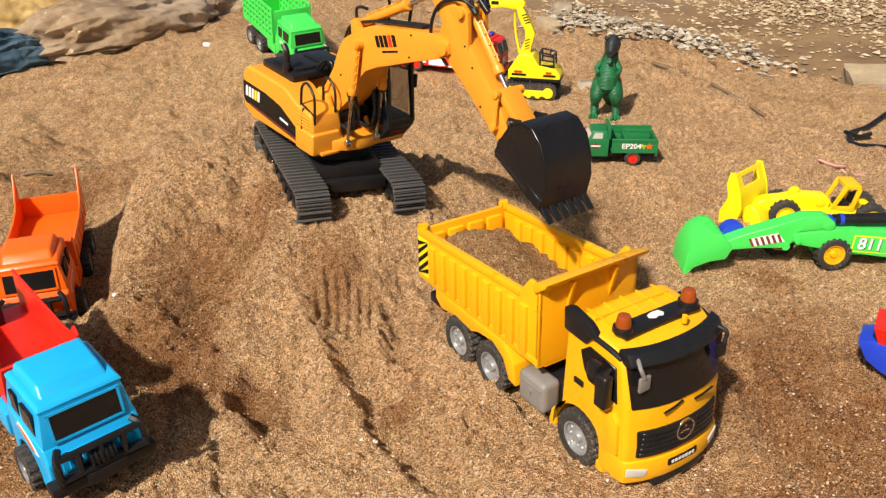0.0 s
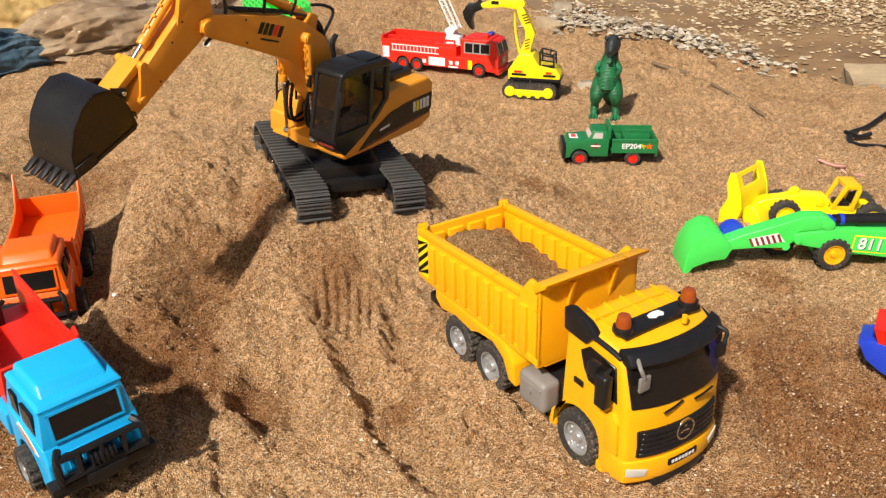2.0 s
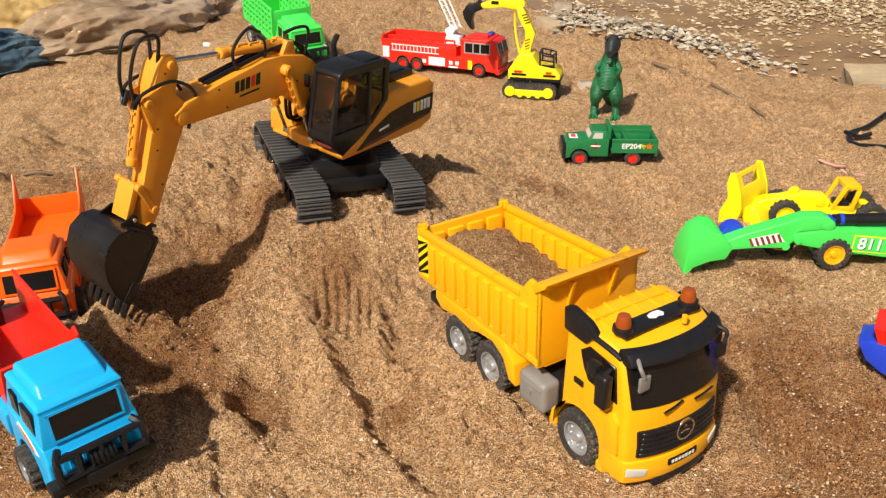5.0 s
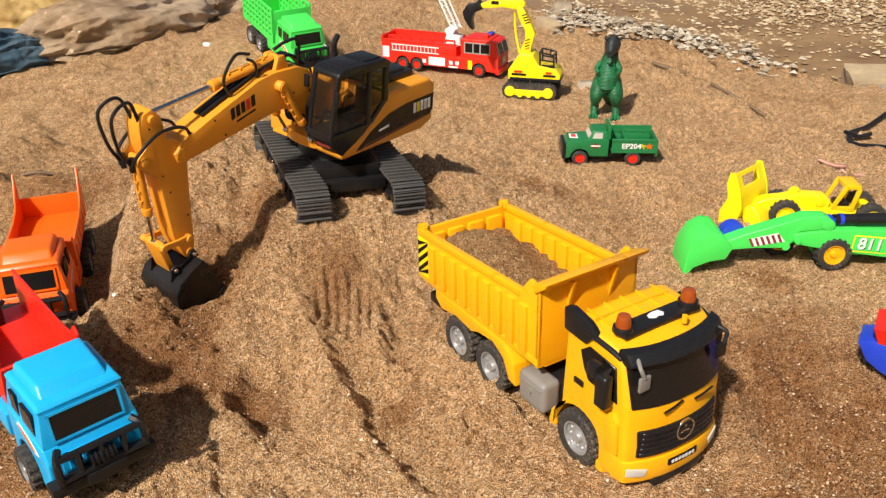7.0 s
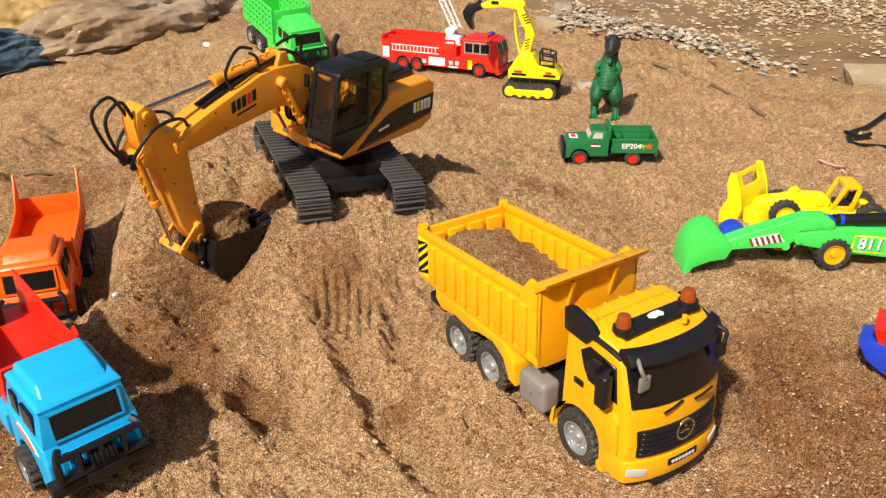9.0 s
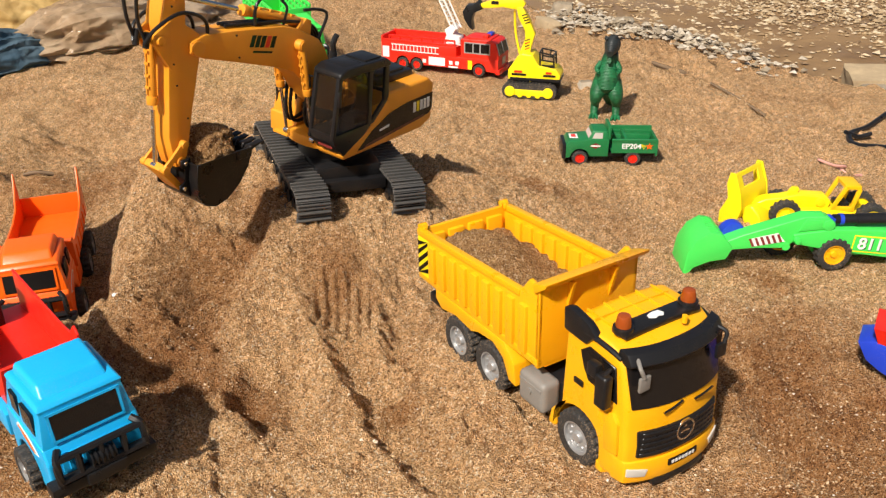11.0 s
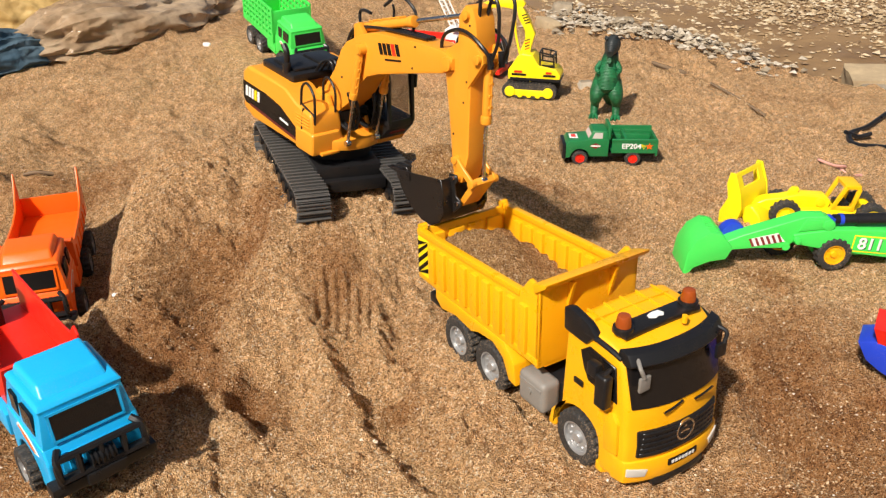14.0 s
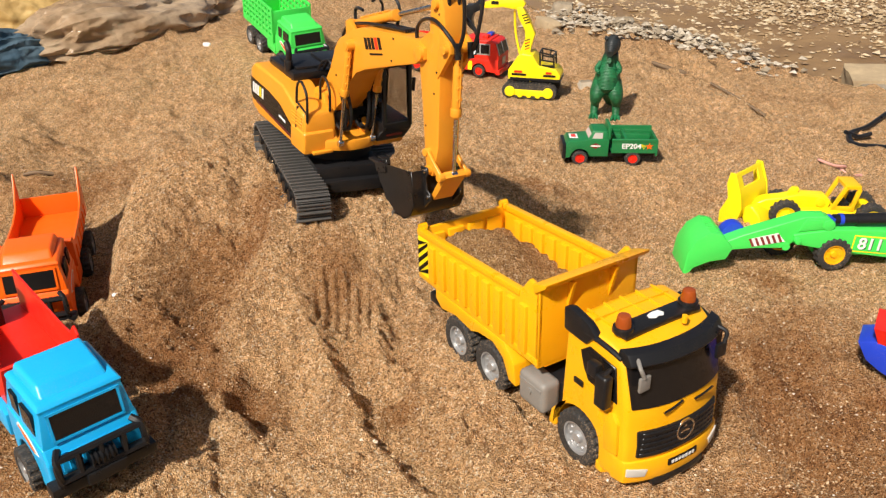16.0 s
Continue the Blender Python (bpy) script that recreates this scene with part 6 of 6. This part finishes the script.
def yellow_loader():
    x, y = 0.626, 1.372
    g = thing("yellow_loader", pose(x, y, -0.010, 0, 0, 176), "lemon-yellow plastic toy loader with its shovel tilted up", "toy loader")
    back = [(0.146, 0.000), (0.128, 0.006), (0.112, 0.022), (0.106, 0.046), (0.110, 0.072), (0.116, 0.084), (0.121, 0.083), (0.114, 0.046), (0.120, 0.026), (0.132, 0.012), (0.148, 0.004)]
    head = [(0.116, 0.083), (0.128, 0.112), (0.133, 0.111), (0.121, 0.082)]
    cheek = [(0.148, 0.000), (0.128, 0.004), (0.110, 0.022), (0.104, 0.046), (0.110, 0.076), (0.126, 0.114), (0.138, 0.114), (0.142, 0.090), (0.136, 0.062), (0.150, 0.030)]
    shovel = part("shovel", join(prism(back, -0.050, 0.050, 0.0008, 1), prism(head, -0.050, -0.030, 0.0008, 1), prism(head, 0.030, 0.050, 0.0008, 1),
                                 prism([(0.125, 0.104), (0.128, 0.112), (0.133, 0.111), (0.130, 0.103)], -0.031, 0.031, 0.0006, 1)), YELLOWP, g, m=Matrix.Translation((0.115, 0.0, 0)) @ Matrix.Rotation(radians(-42), 4, "Z") @ Matrix.Translation((-0.115, 0.0, 0)))
    for ya, yb in ((-0.054, -0.049), (0.049, 0.054)):
        part("cheek", prism(cheek, ya, yb, 0.0012, 2), YELLOWP, shovel)
    part("hinge_boss", join(prism([(0.066, 0.006), (0.104, 0.006), (0.112, 0.024), (0.110, 0.044), (0.094, 0.052), (0.076, 0.034)], -0.012, 0.034, 0.006, 3)), YELLOWP, shovel)
    part("arm", join(prism([(0.112, 0.048), (0.090, 0.058), (0.060, 0.062), (0.030, 0.070), (-0.024, 0.068), (-0.036, 0.056), (-0.030, 0.040), (0.030, 0.044), (0.080, 0.034), (0.110, 0.030)], -0.010, 0.020, 0.004, 3), prism([(0.032, 0.062), (0.050, 0.062), (0.038, 0.080), (0.026, 0.080)], -0.004, 0.012, 0.003), rod((-0.014, -0.014, 0.056), (-0.014, 0.024, 0.056), 0.009, bev=0.001)), YELLOWP, g)
    body = part("body", join(prism([(0.060, 0.012), (0.030, 0.044), (-0.040, 0.044), (-0.130, 0.034), (-0.140, 0.010), (0.050, 0.006)], -0.028, 0.030, 0.004)), YELLOWP, g)
    cg = [prism([(-0.030, 0.040), (-0.038, 0.040), (-0.062, 0.092), (-0.054, 0.094)], yy - 0.003, yy + 0.003, 0.001) for yy in (-0.022, 0.026)] + [prism([(-0.068, 0.040), (-0.076, 0.040), (-0.086, 0.086), (-0.078, 0.088)], yy - 0.003, yy + 0.003, 0.001) for yy in (-0.022, 0.026)]
    cg += [box(-0.084, -0.054, -0.025, 0.029, 0.086, 0.094, 0.002), box(-0.078, -0.036, 0.023, 0.029, 0.040, 0.050, 0.001)]
    part("cab_frame", join(*cg), plastic("deep_yellow_plastic", (0.90, 0.50, 0.005), 0.35, 0.15), body)
    part("seat", box(-0.072, -0.046, -0.016, 0.018, 0.042, 0.054, 0.003), BLACK, body)
    wheel_set(g, [(0.052, 0.026, 1), (0.052, -0.026, -1), (-0.110, 0.034, 1), (-0.110, -0.034, -1)], 0.030, 0.020, RUBBER, YELLOWP, 16, 5)
    g.scale = (0.86, 0.86, 0.86)


green_digger()
yellow_loader()


def blue_toy():
    x, y = 0.566, 0.892
    b = thing("toy_tractor", pose(x, y, gz(x, y), 0, 0, 150), "blue plastic toy with a red tray lying on sand", "toy")
    part("frame", join(prism([(0.045, 0.030), (0.058, 0.052), (0.040, 0.058), (-0.060, 0.040), (-0.060, 0.004), (-0.010, 0.002), (0.030, 0.020)], -0.024, 0.024, 0.002), prism([(0.040, 0.030), (0.052, 0.034), (0.040, 0.050), (0.020, 0.044)], -0.030, -0.024, 0.001)), NAVY, b)
    part("tray", loft([[(0.034, -0.018, 0.050), (0.034, 0.022, 0.050), (-0.030, 0.022, 0.046), (-0.030, -0.018, 0.046)], [(0.044, -0.026, 0.078), (0.044, 0.030, 0.078), (-0.042, 0.030, 0.074), (-0.042, -0.026, 0.074)]]), REDP, b, "red tray")


blue_toy()


# ---- far edge: sacks, rubble, stream bed ----
def cloth_mat(name, a, b, rough=0.4, alpha=1.0):
    m, n, l, bs = node_mat(name)
    l.new(tone(n, l, noise_tex(n, l, 7, 5, 0.6), [(0.35, a), (0.65, b)]), bs.inputs["Base Color"])
    bs.inputs["Specular IOR Level"].default_value = 0.3
    bs.inputs["Roughness"].default_value, bs.inputs["Alpha"].default_value = rough, alpha
    bp = n.new("ShaderNodeBump")
    bp.inputs["Strength"].default_value, bp.inputs["Distance"].default_value = 0.5, 0.01
    l.new(noise_tex(n, l, 38, 5), bp.inputs["Height"]), l.new(bp.outputs[0], bs.inputs["Normal"])
    return m


def sack(name, at, size, yaw, material, label, seed, fold=0.16, pitch=0):
    """A crumpled sheet or sack: sharp folds over a slumped lump."""
    b = bmesh.new()
    bmesh.ops.create_icosphere(b, subdivisions=6, radius=1.0)
    off = Vector((seed * 3.1, seed * 1.7, seed))
    for v in b.verts:
        p = v.co.copy()
        ridge = 1 - abs(noise.noise(Vector((p.x * 2.2, p.y * 4.2, p.z * 2.6)) + off)) * 2
        fine = noise.noise(Vector((p.x * 3 + p.y * 2, p.y * 11, p.z * 7)) + off) + 0.6 * noise.noise(Vector((p.x * 14, p.y * 8 - p.x * 5, p.z * 9)) + off)
        k = 1 + fold * ridge + 0.40 * fold * fine + 0.22 * noise.noise(p * 1.2 + off)
        q = Vector((p.x * size[0], p.y * size[1], p.z * size[2])) * k
        if q.z < 0:
            q.z *= 0.35
        v.co = q
    ob = new(name, mesh_of(name, b, material))
    ob.matrix_basis = pose(at[0], at[1], gz(*at[:2]) + at[2], 0, pitch, yaw)
    return tagged(ob, label, "plastic sheet")


CLEARS = cloth_mat("dusty_clear_plastic", (0.26, 0.165, 0.090), (0.46, 0.34, 0.22), 0.16, 0.9)
TANS = cloth_mat("tan_sack", (0.34, 0.21, 0.07), (0.52, 0.36, 0.14), 0.5)
BLUES = cloth_mat("dull_blue_sheet", (0.018, 0.050, 0.085), (0.085, 0.13, 0.16), 0.7)
sack("plastic_sheet", (-0.96, 2.58, 0.0), (0.34, 0.15, 0.10), 58, CLEARS, "dusty clear plastic sheet crumpled on the sand", 1, 0.13)
sack("plastic_sheet", (-0.80, 2.98, 0.0), (0.36, 0.14, 0.10), 56, CLEARS, "dusty clear plastic sheet crumpled beside the sacks", 4, 0.13)
sack("blue_sheet", (-1.17, 2.27, 0.0), (0.21, 0.10, 0.075), 62, BLUES, "dull blue plastic sheet heaped on the sand", 2, 0.14)
sack("tan_sack", (-1.24, 2.62, 0.03), (0.24, 0.13, 0.13), 20, TANS, "tan woven sack beside a blue plastic sheet", 7, 0.14)
sack("tan_sack", (-1.30, 2.80, 0.04), (0.34, 0.20, 0.17), 30, TANS, "tan woven sack full and slumped", 3, 0.10)
sack("tan_sack", (-1.06, 3.15, 0.03), (0.30, 0.18, 0.14), 60, TANS, "brown woven sack behind the plastic sheets", 5, 0.10)

STONE = grain_mat("river_stone", [(0.0, (0.18, 0.11, 0.055)), (0.35, (0.34, 0.23, 0.12)), (0.7, (0.46, 0.34, 0.20)), (1.0, (0.58, 0.47, 0.33))], 0.75, 26)
RUBBLE = grain_mat("rubble_stone", [(0.0, (0.22, 0.17, 0.11)), (0.5, (0.38, 0.31, 0.22)), (1.0, (0.54, 0.47, 0.38))], 0.85, 40)
SLABM = grain_mat("slab_stone", [(0.0, (0.38, 0.28, 0.16)), (1.0, (0.44, 0.33, 0.20))], 0.85, 18, "object")
mud, mn, ml, mb = node_mat("wet_mud")
ml.new(tone(mn, ml, noise_tex(mn, ml, 3.0, 6), [(0.35, (0.17, 0.095, 0.038)), (0.65, (0.28, 0.17, 0.075))]), mb.inputs["Base Color"])
ml.new(tone(mn, ml, noise_tex(mn, ml, 2.0, 4), [(0.4, (0.35,) * 3), (0.6, (0.75,) * 3)]), mb.inputs["Roughness"])
mbump = mn.new("ShaderNodeBump")
mbump.inputs["Strength"].default_value, mbump.inputs["Distance"].default_value = 0.5, 0.01
ml.new(noise_tex(mn, ml, 25, 5), mbump.inputs["Height"]), ml.new(mbump.outputs[0], mb.inputs["Normal"])
RX, RY = np.linspace(0.2, 9.0, 160), np.linspace(1.2, 12.0, 200)
RZ = -0.058 + 0.008 * fbm(*np.meshgrid(RX, RY), 0.5, 91, 4)
tagged(sheet("stream_bed", RX, RY, RZ, mud), "wet brown mud of a shallow stream bed", "mud", kind="structure")


def bank(x, y):
    return ((y - 2.287) + 1.69 * (x - 1.006)) / 1.96


rs = random.Random(11)
sg = np.random.default_rng(12)
n = 60000
sx, sy = sg.uniform(0.4, 4.2, n), sg.uniform(1.7, 6.0, n)
far = bank(sx, sy)
dense = 0.10 + 0.35 * ease((fbm(sx, sy, 0.5, 93, 4) + 0.10) / 0.25) + 0.50 * ease((far - 0.45) / 0.6)
keep = (far > 0.10) & (sg.uniform(0, 1, n) < dense * 0.85)
sr = (0.006 + 0.009 * sg.uniform(0, 1, n) ** 1.5) * np.where(sg.uniform(0, 1, n) < 0.12, 1.7, 1)
spots = [(a, b, -0.056, r) for a, b, r in zip(sx[keep], sy[keep], sr[keep])]
scatter("river_stones", spots, STONE, "pale brown stones strewn over the wet stream bed", "stones", 0.4, 0.2)
spots = []
for k in range(1500):
    t = rs.random()
    x, y = 0.40 + 0.62 * t + rs.gauss(0, 0.05), 3.05 - 0.52 * t + rs.gauss(0, 0.085) + (0.25 if rs.random() < 0.25 else 0)
    spots.append((x, y, gz(x, y) + abs(rs.gauss(0, 0.012)), rs.uniform(0.007, 0.018)))
scatter("rubble", spots, RUBBLE, "pale grey broken stones heaped at the sand's edge", "rubble", 0.5, 0.2)


def rock(name, at, size, yaw, material, label, seed, flat=False):
    b = bmesh.new()
    bmesh.ops.create_cube(b, size=2)
    bmesh.ops.subdivide_edges(b, edges=b.edges[:], cuts=5, use_grid_fill=True)
    off = Vector((seed * 2.3, seed, 0))
    for v in b.verts:
        p = v.co.copy()
        if not flat:
            p = p.lerp(p.normalized() * 1.25, 0.6)
        k = 1 + (0.05 if flat else 0.16) * noise.noise(p * 1.1 + off) + (0.025 if flat else 0.06) * noise.noise(p * 3 + off)
        v.co = Vector((p.x * size[0], p.y * size[1], p.z * size[2])) * k
    ob = new(name, mesh_of(name, b, material))
    ob.matrix_basis = pose(at[0], at[1], at[2], 4 if flat else 0, -3 if flat else 0, yaw)
    return tagged(ob, label, "stone")


rock("stone_slab", (1.27, 2.30, -0.020), (0.17, 0.075, 0.035), -14, SLABM, "flat tan stone slab beside the stream", 1, True)
rock("stone", (1.20, 2.22, -0.035), (0.10, 0.06, 0.03), -25, RUBBLE, "grey stone beside a flat slab", 2)
rock("stone", (0.355, 2.98, 0.0), (0.026, 0.055, 0.022), 20, SLABM, "tan boulder behind the toys", 3)
rock("stone", (0.44, 3.26, 0.0), (0.035, 0.03, 0.025), 0, RUBBLE, "grey boulder at the sand's edge", 4)
rock("stone", (0.62, 3.02, 0.0), (0.03, 0.025, 0.018), 40, RUBBLE, "pale boulder among the rubble", 8)
rock("pebble", (0.368, 2.200, gz(0.368, 2.2) + 0.006), (0.018, 0.013, 0.012), 10, RUBBLE, "small grey pebble on the sand", 5)
rock("pebble", (-0.628, 2.317, gz(-0.628, 2.317) + 0.004), (0.011, 0.006, 0.005), -30, WHITE, "small white shell on the sand", 6)
rock("pebble", (-0.425, 0.985, gz(-0.425, 0.985) + 0.002), (0.0028, 0.0024, 0.002), 0, WHITE, "tiny white pebble on the sand", 7)


# ---- litter ----
def strewn(name, path, r, material, label, category, lift=0.004, r_end=None):
    pts = [(x, y, gz(x, y) + lift + dz) for x, y, dz in path]
    ob = new(name, mesh_of(name, tube(pts, r, 7, 6), material))
    return tagged(ob, label, category)


TWIG = plastic("dry_twig", (0.20, 0.13, 0.075), 0.85, 0.3)
PINK = plastic("pink_plastic", (0.60, 0.30, 0.24), 0.5, 0.3)
strewn("twig", [(0.600, 2.47, 0.006), (0.625, 2.40, 0.004), (0.652, 2.31, 0.002)], 0.005, TWIG, "dry brown twig lying on the sand", "twig")
strewn("twig", [(0.690, 2.20, 0.004), (0.720, 2.07, 0.0), (0.750, 1.955, 0.002)], 0.0026, TWIG, "thin dry twig lying on the sand", "twig")
strewn("cable", [(1.06, 1.98, 0.01), (0.975, 1.915, 0.0), (0.912, 1.865, 0.004), (0.895, 1.800, 0.002), (0.925, 1.735, 0.0), (1.00, 1.66, 0.002)], 0.0065, BLACK, "black rubber cable bent on the sand", "cable", 0.005)
strewn("cable", [(0.895, 1.855, 0.012), (0.93, 1.86, 0.008), (0.96, 1.865, 0.012)], 0.005, BLACK, "black cable end on the sand", "cable", 0.005)
strewn("plastic_strip", [(0.745, 1.632, 0.0), (0.775, 1.622, 0.002), (0.800, 1.628, 0.004), (0.808, 1.645, 0.004)], 0.003, PINK, "pink plastic strip on the sand", "strip")
strewn("plastic_strip", [(0.790, 1.636, 0.004), (0.803, 1.605, 0.002), (0.812, 1.580, 0.002)], 0.003, PINK, "short pink plastic strip on the sand", "strip")
strewn("dry_leaf", [(-0.825, 1.600, 0.002), (-0.800, 1.610, 0.004), (-0.775, 1.622, 0.003)], 0.0035, TWIG, "dark dry leaf curled on the sand", "leaf")


# ---- what moves ----
def motions():
    # seconds, slew, boom, stick, bucket
    rows = [
        (0.0, 18.3, 29.8, -35, 71), (0.5, 3.7, 31.2, -41, 71), (1.0, -21.5, 29.7, -36, 80), (1.5, -46.1, 30.5, -34.9, 72.5), (2.0, -57.4, 31.0, -34.8, 72.9), (2.5, -57.6, 31.0, -34.8, 72.9),
        (3.0, -58.6, 17.3, -48.7, 53.0), (3.5, -59.0, 12.8, -53.0, 50.5), (4.2, -59.0, 12.7, -52.8, 51.5), (6.3, -59.5, -1.9, -91.2, 2.5), (7.0, -59.6, -2.1, -91.4, -23.0), (8.0, -59.4, -1.8, -98.8, -26.0),
        (9.2, -59.5, 1.2, -99.1, -82.3), (11.3, -58.3, 27.2, -75.7, -82.0), (11.5, -71.0, 27.4, -76.0, -81.0), (11.8, -82.0, 27.4, -76.2, -80.0), (12.0, -82.0, 27.4, -76.2, -79.8), (12.5, -57.5, 26.6, -77.5, -78.0), (13.0, -30.4, 26.2, -77.5, -74.0), (13.5, -7.7, 26.0, -77.5, -72.0),
        (14.0, 18.4, 26.0, -76.5, -69.5), (14.5, 20.5, 26.0, -76.8, -70.2), (15.2, 20.2, 26.2, -76.8, -70.0), (15.6, 16.5, 27.6, -76.6, -69.2), (16.0, 10.8, 29.2, -76.4, -68.5)]
    times = [k / 10 for k in range(161)]
    table = [(t, arm_poses(*glide(rows, t))) for t in times]
    for key, ob in MOVING.items():
        walk(ob, [(t, p[key]) for t, p in table])
    seat = pose(-0.005, 0, -0.051)
    base = pose(*EXC)
    scooped = base @ arm_poses(*glide(rows, 9.0))["bucket"] @ seat
    buried = Matrix.Translation((0.02, 0.03, -0.075)) @ scooped
    load = []
    for t, p in table:
        u = float(ease((t - 8.2) / 0.8))
        load.append((t, base @ p["bucket"] @ seat if t > 9.0 else buried.lerp(scooped, u)))
    walk(LOAD, load)


motions()
